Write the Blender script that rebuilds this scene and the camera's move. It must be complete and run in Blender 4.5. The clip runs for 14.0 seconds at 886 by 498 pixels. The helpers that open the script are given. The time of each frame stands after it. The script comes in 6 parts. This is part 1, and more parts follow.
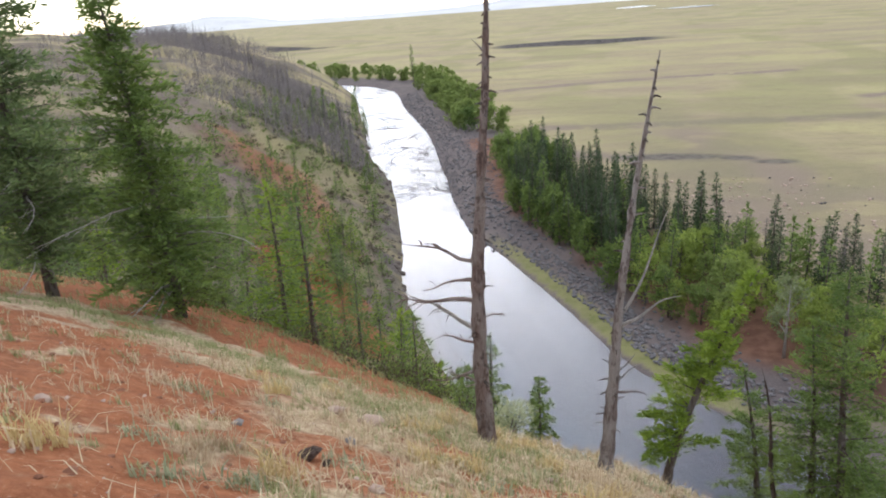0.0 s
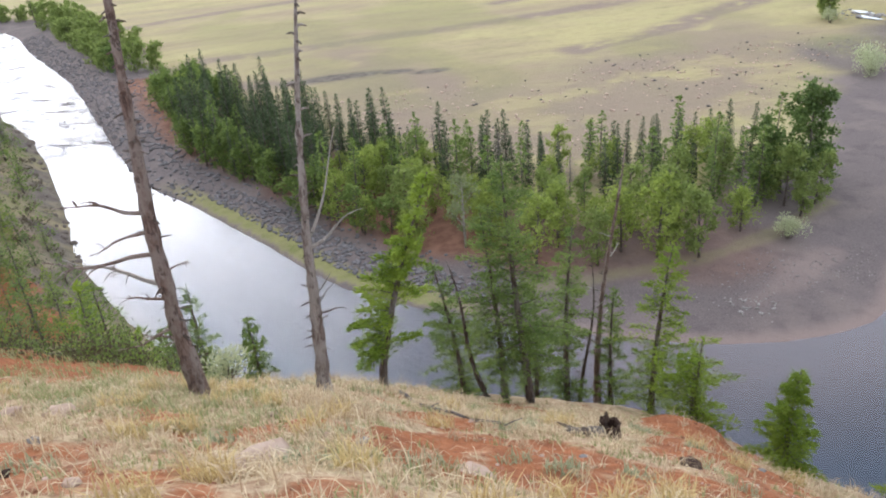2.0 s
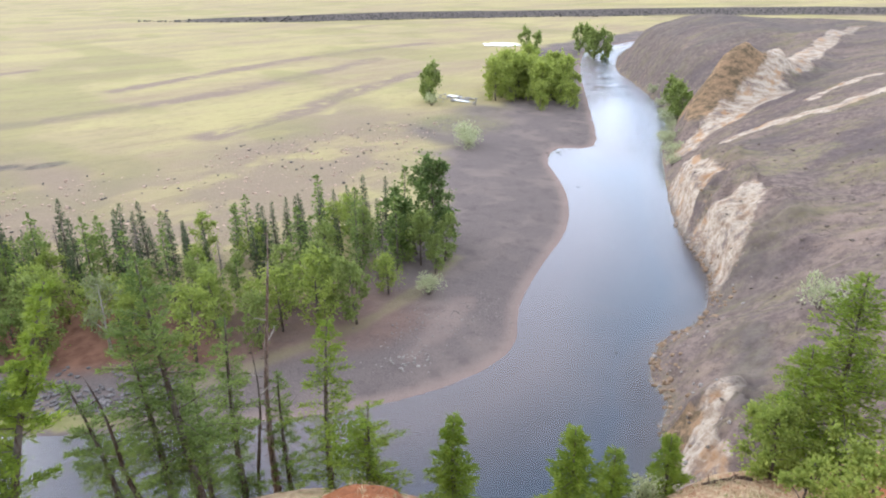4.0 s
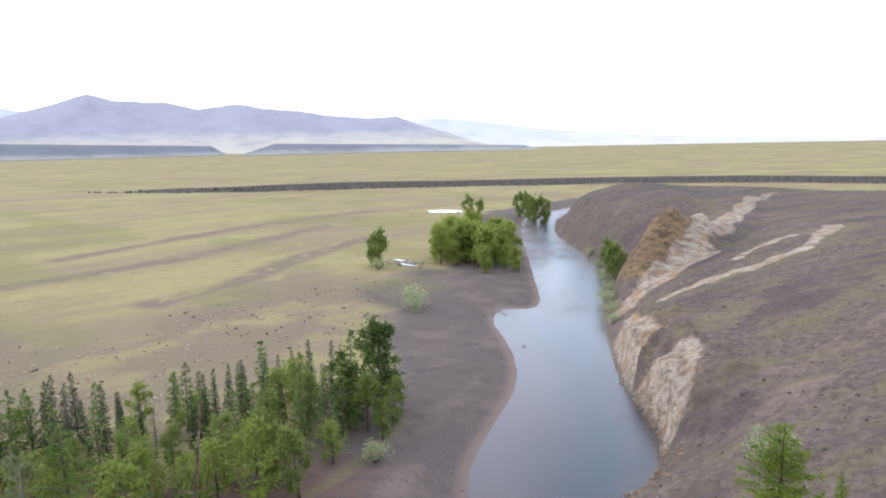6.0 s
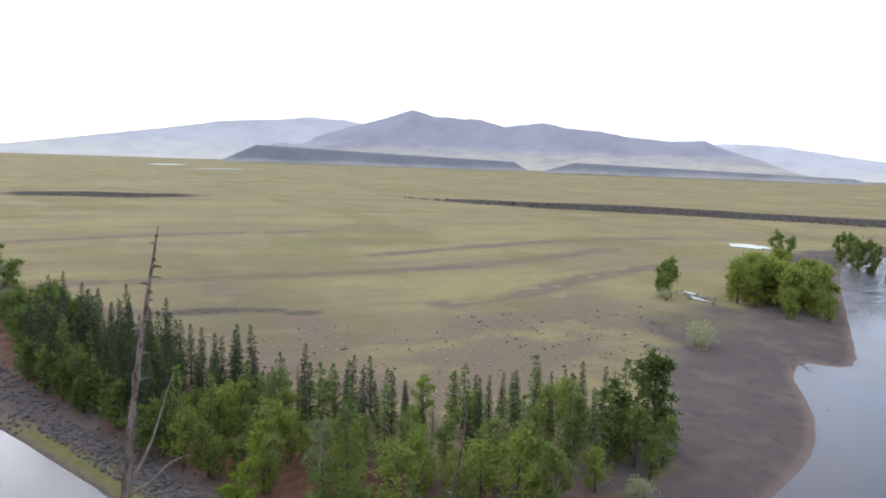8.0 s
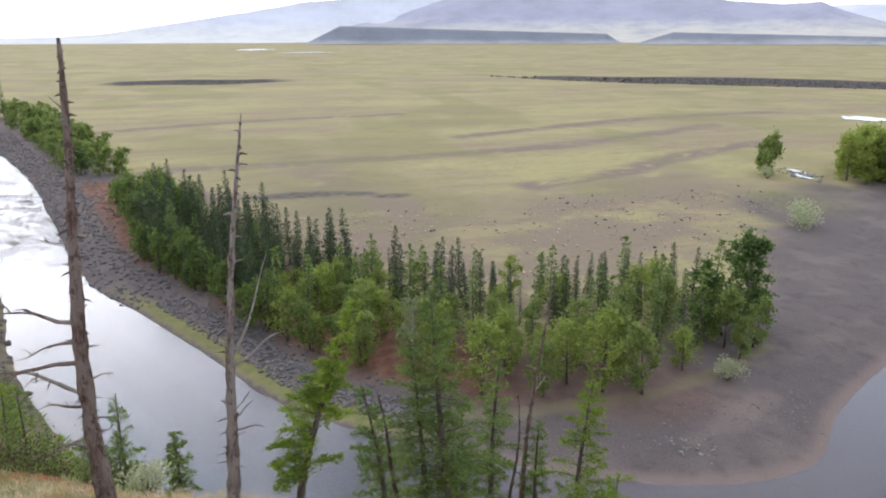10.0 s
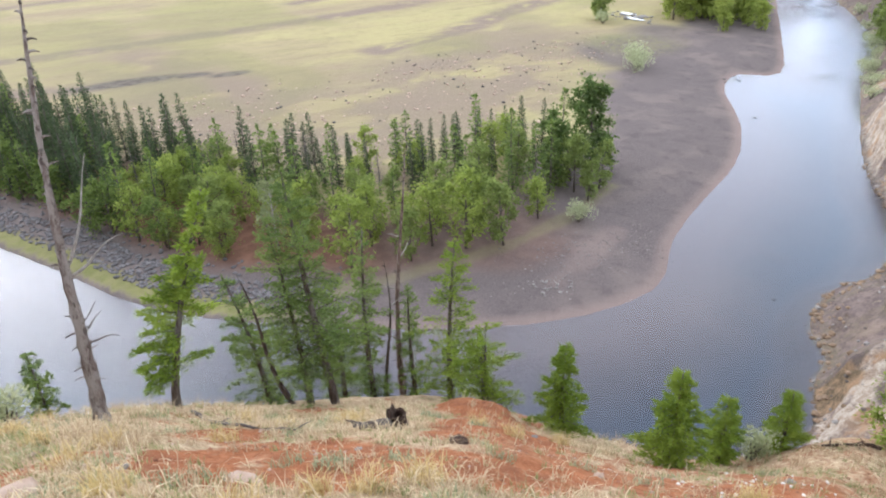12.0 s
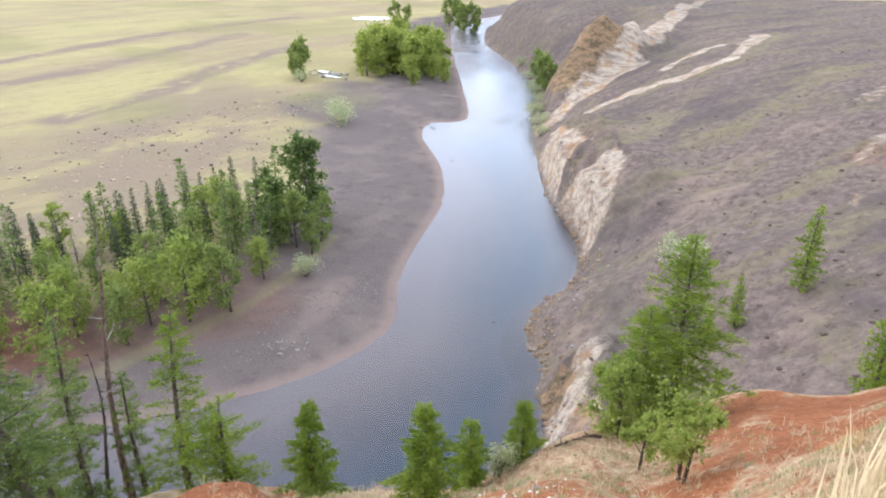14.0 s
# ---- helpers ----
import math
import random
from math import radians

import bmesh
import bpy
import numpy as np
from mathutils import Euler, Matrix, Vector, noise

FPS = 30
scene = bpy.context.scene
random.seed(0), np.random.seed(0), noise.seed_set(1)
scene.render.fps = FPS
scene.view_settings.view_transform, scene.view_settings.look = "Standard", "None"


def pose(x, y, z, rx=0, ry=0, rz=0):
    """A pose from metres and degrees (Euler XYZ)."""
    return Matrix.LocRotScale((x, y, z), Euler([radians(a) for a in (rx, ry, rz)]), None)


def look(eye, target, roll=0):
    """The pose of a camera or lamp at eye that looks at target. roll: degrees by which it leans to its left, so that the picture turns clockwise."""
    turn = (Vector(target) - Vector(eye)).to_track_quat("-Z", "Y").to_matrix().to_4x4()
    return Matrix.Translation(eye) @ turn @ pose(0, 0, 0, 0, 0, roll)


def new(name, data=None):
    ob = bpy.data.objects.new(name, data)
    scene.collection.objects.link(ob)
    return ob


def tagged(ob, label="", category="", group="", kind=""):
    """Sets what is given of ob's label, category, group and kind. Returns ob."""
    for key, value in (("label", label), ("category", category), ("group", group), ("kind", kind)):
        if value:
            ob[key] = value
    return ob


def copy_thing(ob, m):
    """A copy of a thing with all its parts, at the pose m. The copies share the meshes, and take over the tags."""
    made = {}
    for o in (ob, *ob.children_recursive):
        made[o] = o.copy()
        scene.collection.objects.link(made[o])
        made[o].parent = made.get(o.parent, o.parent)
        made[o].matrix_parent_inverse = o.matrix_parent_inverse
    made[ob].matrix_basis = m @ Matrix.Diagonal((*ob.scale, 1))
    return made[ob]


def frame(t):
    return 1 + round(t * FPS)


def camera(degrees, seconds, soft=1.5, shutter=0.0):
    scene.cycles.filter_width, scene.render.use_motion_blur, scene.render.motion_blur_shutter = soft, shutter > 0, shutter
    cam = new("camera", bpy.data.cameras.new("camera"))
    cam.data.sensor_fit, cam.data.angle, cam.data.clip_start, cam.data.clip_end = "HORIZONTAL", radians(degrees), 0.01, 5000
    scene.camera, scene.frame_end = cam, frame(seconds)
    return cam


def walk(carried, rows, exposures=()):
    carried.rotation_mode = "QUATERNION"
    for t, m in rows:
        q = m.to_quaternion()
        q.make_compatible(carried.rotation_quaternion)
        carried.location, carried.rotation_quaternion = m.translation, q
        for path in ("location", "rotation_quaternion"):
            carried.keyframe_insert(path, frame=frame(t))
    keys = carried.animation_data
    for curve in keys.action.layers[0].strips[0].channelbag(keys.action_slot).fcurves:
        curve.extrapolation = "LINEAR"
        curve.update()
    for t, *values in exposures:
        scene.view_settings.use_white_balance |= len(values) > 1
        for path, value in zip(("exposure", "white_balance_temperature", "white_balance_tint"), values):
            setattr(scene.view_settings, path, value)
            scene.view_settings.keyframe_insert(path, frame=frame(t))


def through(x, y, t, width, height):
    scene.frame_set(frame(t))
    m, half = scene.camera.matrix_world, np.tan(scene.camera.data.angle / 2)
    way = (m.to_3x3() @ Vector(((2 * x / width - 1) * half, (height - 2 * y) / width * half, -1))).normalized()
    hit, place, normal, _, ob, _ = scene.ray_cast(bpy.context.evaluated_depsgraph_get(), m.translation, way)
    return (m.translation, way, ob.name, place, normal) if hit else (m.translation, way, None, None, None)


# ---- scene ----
# A river bend in a steppe valley, seen from a grassy bluff 38 m above the water. z = 0 is the water level.
cam = camera(64.4, 14.0, soft=2.0)
PATH = [
    (0, (-0.53, 0.41, 37.76), (-3.205, 9.487, 34.526), -4.23),
    (0.5, (-0.49, 0.45, 37.76), (-2.067, 9.632, 34.125), -5.03),
    (1, (-0.49, 0.45, 37.74), (-1.06, 9.626, 33.806), -5.33),
    (1.5, (-0.465, 0.469, 37.719), (-0.035, 9.516, 33.481), -5.38),
    (2, (-0.385, 0.485, 37.673), (1.083, 9.306, 33.198), -5.34),
    (2.5, (-0.374, 0.436, 37.744), (2.223, 8.904, 33.102), -4.77),
    (3, (-0.331, 0.459, 37.749), (3.355, 8.525, 33.128), -4.19),
    (3.5, (-0.326, 0.433, 37.768), (4.489, 7.998, 33.343), -2.88),
    (4, (-0.227, 0.425, 37.725), (5.715, 7.575, 34.041), -1.17),
    (4.2, (-0.265, 0.376, 37.73), (6.049, 7.337, 34.315), -0.75),
    (6.3, (-0.37, -0.42, 37.93), (6.457, 6.783, 36.702), -1.34),
    (6.5, (-0.38, -0.43, 37.93), (5.933, 7.24, 36.782), -1.26),
    (7, (-0.27, -0.42, 38.02), (4.963, 8.04, 36.997), -0.58),
    (7.5, (-0.19, -0.4, 38.07), (4.524, 8.344, 36.921), 0.15),
    (8, (-0.09, -0.38, 38.07), (3.45, 8.89, 36.834), 1.99),
    (8.5, (-0.01, -0.37, 38.06), (3.157, 9.019, 36.71), 0.7),
    (8.7, (-0.02, -0.37, 38.05), (2.831, 9.115, 36.67), 2.5),
    (10.8, (0.142, -0.337, 38.097), (2.267, 8.66, 34.285), -2.23),
    (11, (0.174, -0.266, 38.058), (2.605, 8.588, 34.098), -2.65),
    (11.5, (0.193, -0.256, 38.043), (3.343, 8.202, 33.737), -2.74),
    (12, (0.221, -0.223, 38.01), (4.056, 7.765, 33.374), -2.62),
    (12.5, (0.282, -0.235, 37.971), (4.716, 7.276, 33.08), -2.36),
    (13, (0.312, -0.209, 37.911), (5.57, 6.806, 33.1), -1.56),
    (13.5, (0.534, -0.052, 37.797), (6.828, 6.328, 33.362), -0.94),
    (14, (0.565, 0.032, 37.694), (7.576, 5.925, 33.678), -0.33),
]
walk(cam, [(t, look(eye, target, roll)) for t, eye, target, roll in PATH],
     [(0.0, -0.05), (1.0, -0.12), (1.5, 0.08), (2.5, 0.40), (3.0, 0.52), (4.2, 0.54), (6.3, -0.12), (7.5, -0.46), (8.7, -0.50), (10.8, 0.2), (12.5, 0.54), (14.0, 0.57)])

# ---------------------------------------------------------------- sky and light
world = bpy.data.worlds.new("overcast_sky")
scene.world = world
world.use_nodes = True
wn, wl = world.node_tree.nodes, world.node_tree.links
wn.clear()
SUN_ELEV, SUN_AZ = radians(24), radians(20)
sky = wn.new("ShaderNodeTexSky")
sky.sky_type, sky.sun_disc = "NISHITA", False
sky.sun_elevation, sky.sun_rotation = SUN_ELEV, -SUN_AZ
sky.air_density, sky.dust_density, sky.altitude = 1.0, 3.0, 1500
clear = wn.new("ShaderNodeBackground")
clear.inputs["Strength"].default_value = 0.10
cloud = wn.new("ShaderNodeBackground")
cloud.inputs["Color"].default_value = (0.93, 0.96, 1.0, 1)
cloud.inputs["Strength"].default_value = 1.35
both = wn.new("ShaderNodeAddShader")
wout = wn.new("ShaderNodeOutputWorld")
wl.new(sky.outputs[0], clear.inputs["Color"])
wl.new(clear.outputs[0], both.inputs[0])
wl.new(cloud.outputs[0], both.inputs[1])
wl.new(both.outputs[0], wout.inputs["Surface"])

sun_data = bpy.data.lights.new("sun", "SUN")
sun_data.energy, sun_data.angle, sun_data.color = 0.85, radians(46), (1.0, 0.97, 0.92)
sun = new("sun", sun_data)
sun_dir = Vector((-math.sin(SUN_AZ) * math.cos(SUN_ELEV), math.cos(SUN_AZ) * math.cos(SUN_ELEV), math.sin(SUN_ELEV)))
sun.matrix_world = look(sun_dir * 200, (0, 0, 0))
scene.view_settings.exposure = 0.0


# ---------------------------------------------------------------- material helpers
class Nodes:
    """A small builder for node materials."""

    def __init__(self, name):
        self.mat = bpy.data.materials.new(name)
        self.mat.use_nodes = True
        self.tree = self.mat.node_tree
        self.tree.nodes.clear()
        self.out = self.node("ShaderNodeOutputMaterial")

    def node(self, kind, **inputs):
        n = self.tree.nodes.new(kind)
        for key, value in inputs.items():
            self.put(n.inputs[key.replace("_", " ")], value)
        return n

    def put(self, socket, value):
        if isinstance(value, bpy.types.NodeSocket):
            self.tree.links.new(value, socket)
        else:
            socket.default_value = value

    def mix(self, fac, a, b, blend="MIX"):
        n = self.tree.nodes.new("ShaderNodeMix")
        n.data_type, n.blend_type = "RGBA", blend
        self.put(n.inputs[0], fac)
        self.put(n.inputs[6], a if isinstance(a, bpy.types.NodeSocket) else (*a, 1))
        self.put(n.inputs[7], b if isinstance(b, bpy.types.NodeSocket) else (*b, 1))
        return n.outputs[2]

    def math(self, op, a, b=0.0, clamp=False):
        n = self.tree.nodes.new("ShaderNodeMath")
        n.operation, n.use_clamp = op, clamp
        self.put(n.inputs[0], a)
        self.put(n.inputs[1], b)
        return n.outputs[0]

    def ramp(self, fac, lo, hi, a=0.0, b=1.0):
        n = self.tree.nodes.new("ShaderNodeMapRange")
        n.interpolation_type = "SMOOTHSTEP"
        for i, v in enumerate((fac, lo, hi, a, b)):
            self.put(n.inputs[i], v)
        return n.outputs[0]

    def noise(self, scale, detail=4.0, rough=0.55, at=None, stretch=None, turn=0.0):
        at = at or self.where()
        if stretch:
            m = self.tree.nodes.new("ShaderNodeMapping")
            self.put(m.inputs["Vector"], at)
            m.inputs["Scale"].default_value = stretch
            m.inputs["Rotation"].default_value = (0, 0, turn)
            at = m.outputs[0]
        n = self.node("ShaderNodeTexNoise", Vector=at, Scale=scale, Detail=detail, Roughness=rough)
        return n.outputs[0]

    def grain(self, scale, turn, ratio, detail=5.0, rough=0.65):
        """Noise drawn out along the bearing turn (degrees from +x)."""
        m = self.tree.nodes.new("ShaderNodeMapping")
        m.vector_type = "TEXTURE"
        self.put(m.inputs["Vector"], self.where())
        m.inputs["Rotation"].default_value = (0, 0, radians(turn))
        m.inputs["Scale"].default_value = (ratio, 1, 1)
        return self.node("ShaderNodeTexNoise", Vector=m.outputs[0], Scale=scale, Detail=detail, Roughness=rough).outputs[0]

    def where(self):
        return self.node("ShaderNodeNewGeometry").outputs["Position"]

    def local(self):
        return self.node("ShaderNodeTexCoord").outputs["Object"]

    def attr(self, name):
        n = self.tree.nodes.new("ShaderNodeAttribute")
        n.attribute_name = name
        return n

    def random(self):
        return self.node("ShaderNodeObjectInfo").outputs["Random"]

    def island(self):
        return self.node("ShaderNodeNewGeometry").outputs["Random Per Island"]

    def bump(self, height, strength=0.5, distance=0.1):
        return self.node("ShaderNodeBump", Height=height, Strength=strength, Distance=distance).outputs[0]

    def finish(self, color, rough=0.9, normal=None, spec=0.2, through=None):
        b = self.node("ShaderNodeBsdfPrincipled", Roughness=rough)
        b.inputs["Specular IOR Level"].default_value = spec
        self.put(b.inputs["Base Color"], color if isinstance(color, bpy.types.NodeSocket) else (*color, 1))
        if normal is not None:
            self.put(b.inputs["Normal"], normal)
        end = b.outputs[0]
        if through:
            t = self.node("ShaderNodeBsdfTranslucent")
            self.put(t.inputs["Color"], color if isinstance(color, bpy.types.NodeSocket) else (*color, 1))
            m = self.node("ShaderNodeMixShader", Fac=through)
            self.tree.links.new(end, m.inputs[1])
            self.tree.links.new(t.outputs[0], m.inputs[2])
            end = m.outputs[0]
        self.tree.links.new(end, self.out.inputs["Surface"])
        return self.mat


def leaf_material(name, dark, mid, light, through=0.48):
    """Foliage that varies from plant to plant and from spray to spray."""
    n = Nodes(name)
    per_leaf = n.mix(n.island(), dark, mid)
    big = n.ramp(n.noise(0.9, 2.0), 0.35, 0.7)
    c = n.mix(n.math("MULTIPLY", big, 0.7), per_leaf, light)
    c = n.mix(n.math("MULTIPLY", n.random(), 0.35), c, tuple(0.75 * v for v in mid))
    return n.finish(c, 0.6, spec=0.25, through=through)


def bark_material(name, a, b, grey):
    n = Nodes(name)
    at = n.local()
    streak = n.noise(11.0, 6.0, 0.75, at, (2.2, 2.2, 0.45))
    patch = n.ramp(n.noise(2.6, 5.0, 0.7, at, (1.6, 1.6, 0.5)), 0.44, 0.56)
    flake = n.ramp(n.noise(7.0, 4.0, 0.7, at, (1.4, 1.4, 0.7)), 0.54, 0.62, 0, 0.75)
    c = n.mix(n.ramp(streak, 0.3, 0.7), a, b)
    c = n.mix(patch, c, n.mix(streak, grey, tuple(0.6 * v for v in grey)))
    c = n.mix(flake, c, tuple(0.8 * v for v in a))
    return n.finish(c, 0.92, n.bump(streak, 1.0, 0.07), 0.1)


def stone_material(name, a, b, scale=6.0):
    n = Nodes(name)
    g = n.noise(scale, 6.0, 0.65, n.local())
    c = n.mix(n.ramp(g, 0.3, 0.7), a, b)
    c = n.mix(n.math("MULTIPLY", n.island(), 0.5), c, tuple(0.5 * v for v in a))
    return n.finish(c, 0.88, n.bump(g, 0.6, 0.05), 0.2)


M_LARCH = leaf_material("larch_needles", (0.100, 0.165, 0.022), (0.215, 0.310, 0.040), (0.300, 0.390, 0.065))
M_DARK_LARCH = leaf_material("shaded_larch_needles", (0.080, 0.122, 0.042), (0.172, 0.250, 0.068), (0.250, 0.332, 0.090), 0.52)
M_SPRUCE = leaf_material("spruce_needles", (0.034, 0.056, 0.030), (0.066, 0.102, 0.044), (0.108, 0.155, 0.060), 0.32)
M_OLD_SPRUCE = leaf_material("grey_green_needles", (0.080, 0.120, 0.052), (0.160, 0.222, 0.088), (0.235, 0.305, 0.118), 0.45)
M_HILL = leaf_material("deep_green_larch_needles", (0.078, 0.125, 0.038), (0.160, 0.235, 0.064), (0.245, 0.325, 0.088), 0.44)
M_POPLAR = leaf_material("poplar_leaves", (0.130, 0.178, 0.054), (0.250, 0.322, 0.098), (0.335, 0.405, 0.130), 0.52)
M_FRESH = leaf_material("fresh_green_leaves", (0.155, 0.210, 0.050), (0.300, 0.380, 0.090), (0.395, 0.470, 0.120), 0.55)
M_POPLAR_DARK = leaf_material("dark_poplar_leaves", (0.060, 0.100, 0.036), (0.128, 0.196, 0.060), (0.185, 0.260, 0.076))
M_POPLAR_MID = leaf_material("green_poplar_leaves", (0.085, 0.135, 0.040), (0.180, 0.250, 0.070), (0.250, 0.325, 0.090))
M_ISLE = leaf_material("bright_poplar_leaves", (0.190, 0.245, 0.055), (0.350, 0.420, 0.105), (0.440, 0.505, 0.140), 0.58)
M_WILLOW = leaf_material("silver_willow_leaves", (0.28, 0.32, 0.19), (0.46, 0.50, 0.31), (0.58, 0.61, 0.41))
M_WAN = leaf_material("wan_poplar_leaves", (0.150, 0.185, 0.085), (0.255, 0.300, 0.150), (0.330, 0.370, 0.200), 0.5)
M_SILVER = bark_material("silver_snag_bark", (0.11, 0.082, 0.076), (0.27, 0.222, 0.206), (0.43, 0.39, 0.375))
M_BARK = bark_material("larch_bark", (0.070, 0.054, 0.048), (0.15, 0.118, 0.102), (0.21, 0.188, 0.178))
M_SNAG = bark_material("weathered_snag_bark", (0.105, 0.070, 0.062), (0.290, 0.212, 0.190), (0.37, 0.310, 0.290))
M_PALE = bark_material("bare_grey_wood", (0.30, 0.27, 0.25), (0.45, 0.42, 0.40), (0.38, 0.36, 0.34))
M_BURNT = bark_material("burnt_grey_wood", (0.085, 0.072, 0.072), (0.17, 0.148, 0.150), (0.24, 0.215, 0.215))
# burnt wood for the far bluff, with distance haze mixed into its colour
M_FUZZ = bark_material("hazed_burnt_twigs", (0.16, 0.138, 0.140), (0.27, 0.238, 0.238), (0.32, 0.29, 0.29))
M_CHAR = bark_material("charred_wood", (0.035, 0.022, 0.018), (0.10, 0.062, 0.05), (0.14, 0.10, 0.085))
M_COBBLE = stone_material("dark_river_cobble", (0.10, 0.095, 0.105), (0.25, 0.235, 0.245))
M_STONE = stone_material("pale_pink_stone", (0.40, 0.285, 0.23), (0.56, 0.435, 0.365))
M_WHITESTONE = stone_material("white_stone", (0.21, 0.195, 0.19), (0.39, 0.365, 0.355))
M_CHALK = stone_material("chalk_white_stone", (0.52, 0.50, 0.47), (0.74, 0.72, 0.69))
M_BARSTONE = stone_material("grey_pink_pebble", (0.17, 0.15, 0.15), (0.31, 0.275, 0.265))
M_TUSSOCK = stone_material("brown_tussock", (0.105, 0.085, 0.080), (0.18, 0.15, 0.125))
M_BASALT = stone_material("dark_basalt_block", (0.06, 0.055, 0.06), (0.14, 0.13, 0.13))


# ---------------------------------------------------------------- plan of the land
def lattice(ix, iy, seed):
    h = (ix.astype(np.int64) * 374761393 + iy.astype(np.int64) * 668265263 + seed * 144665) & 0x7FFFFFFF
    h = ((h ^ (h >> 13)) * 1274126177) & 0x7FFFFFFF
    return ((h ^ (h >> 16)) & 0xFFFF) / 65535.0


def vnoise(x, y, seed=0):
    """Smooth value noise from 0 to 1, period about one unit."""
    ix, iy = np.floor(x), np.floor(y)
    fx, fy = x - ix, y - iy
    fx, fy = fx * fx * (3 - 2 * fx), fy * fy * (3 - 2 * fy)
    a, b = lattice(ix, iy, seed), lattice(ix + 1, iy, seed)
    c, d = lattice(ix, iy + 1, seed), lattice(ix + 1, iy + 1, seed)
    return (a + (b - a) * fx) * (1 - fy) + (c + (d - c) * fx) * fy


def fbm(x, y, octaves=4, seed=0):
    total, amp, norm = 0 * x, 1.0, 0.0
    for o in range(octaves):
        total = total + amp * vnoise(x * 2**o, y * 2**o, seed + 7 * o)
        norm += amp
        amp *= 0.5
    return total / norm


def smooth(v, lo, hi):
    u = np.clip((v - lo) / (hi - lo), 0, 1)
    return u * u * (3 - 2 * u)


# Shorelines, going downstream: the valley side with the gravel bar, and the side of the bluffs.
FAR_SHORE = [(-420, 440), (-300, 424), (-200, 398), (-145, 368), (-119, 338), (-93, 276), (-66, 216), (-46, 161), (-31, 120), (-20, 102), (-9, 84), (0, 69),
             (14, 57), (32, 47), (46, 46), (55, 53), (65, 59), (80, 67), (92, 77), (100, 86), (109, 97), (119, 103), (127, 99), (151, 119),
             (188, 152), (222, 182), (252, 206), (276, 222), (310, 232), (360, 237), (460, 240)]
NEAR_SHORE = [(-420, 400), (-320, 392), (-230, 380), (-172, 364), (-143, 340), (-102, 250), (-73, 182), (-57, 153), (-40, 110), (-34, 92), (-26, 75), (-16, 59),
              (-5, 46), (8, 37), (18, 32), (29, 27), (41, 24), (47, 28), (51, 30), (54, 34), (61, 37), (68, 37), (80, 43), (94, 57), (114, 72),
              (140, 90), (166, 105), (202, 140), (230, 170), (258, 192), (284, 208), (315, 219), (362, 225), (460, 228)]


def rounded(line):
    """A smooth line through all the points."""
    p = np.array(line, float)
    p = np.concatenate([[2 * p[0] - p[1]], p, [2 * p[-1] - p[-2]]])
    out = []
    for a, b, c, d in zip(p[:-3], p[1:-2], p[2:-1], p[3:]):
        for u in (0.0, 0.33, 0.67):
            out.append(0.5 * (2 * b + (c - a) * u + (2 * a - 5 * b + 4 * c - d) * u**2 + (3 * b - a - 3 * c + d) * u**3))
    return np.array(out + [p[-2]])


FAR_LINE, NEAR_LINE = rounded(FAR_SHORE), rounded(NEAR_SHORE)
RIVER_RING = np.concatenate([FAR_LINE, NEAR_LINE[::-1]])


def line_distance(x, y, line):
    if x.size < 3000:
        a, d = line[:-1], np.diff(line, axis=0)
        px, py = x.reshape(-1, 1) - a[:, 0], y.reshape(-1, 1) - a[:, 1]
        u = np.clip((px * d[:, 0] + py * d[:, 1]) / (d**2).sum(1), 0, 1)
        return np.sqrt(((px - u * d[:, 0]) ** 2 + (py - u * d[:, 1]) ** 2).min(1)).reshape(x.shape)
    best = np.full(x.shape, 1e9)
    for (ax, ay), (bx, by) in zip(line[:-1], line[1:]):
        dx, dy = bx - ax, by - ay
        u = np.clip(((x - ax) * dx + (y - ay) * dy) / (dx * dx + dy * dy), 0, 1)
        best = np.minimum(best, (x - ax - u * dx) ** 2 + (y - ay - u * dy) ** 2)
    return np.sqrt(best)


def line_run(x, y, line):
    """How far along a line, in metres, the nearest point of it lies."""
    best, run, gone = np.full(x.shape, 1e9), np.zeros(x.shape), 0.0
    for (ax, ay), (bx, by) in zip(line[:-1], line[1:]):
        dx, dy = bx - ax, by - ay
        long = math.hypot(dx, dy)
        u = np.clip(((x - ax) * dx + (y - ay) * dy) / (long * long), 0, 1)
        d = (x - ax - u * dx) ** 2 + (y - ay - u * dy) ** 2
        run = np.where(d < best, gone + u * long, run)
        best = np.minimum(best, d)
        gone += long
    return run


def inside(x, y, ring):
    if x.size < 3000:
        nxt = np.roll(ring, -1, 0)
        rise = np.where(nxt[:, 1] == ring[:, 1], 1e-9, nxt[:, 1] - ring[:, 1])
        px, py = x.reshape(-1, 1), y.reshape(-1, 1)
        crossed = ((ring[:, 1] > py) != (nxt[:, 1] > py)) & (px < (nxt[:, 0] - ring[:, 0]) * (py - ring[:, 1]) / rise + ring[:, 0])
        return (crossed.sum(1) % 2 == 1).reshape(x.shape)
    hit = np.zeros(x.shape, bool)
    for (ax, ay), (bx, by) in zip(ring, np.roll(ring, -1, 0)):
        if ay == by:
            continue
        hit ^= ((ay > y) != (by > y)) & (x < (bx - ax) * (y - ay) / (by - ay) + ax)
    return hit


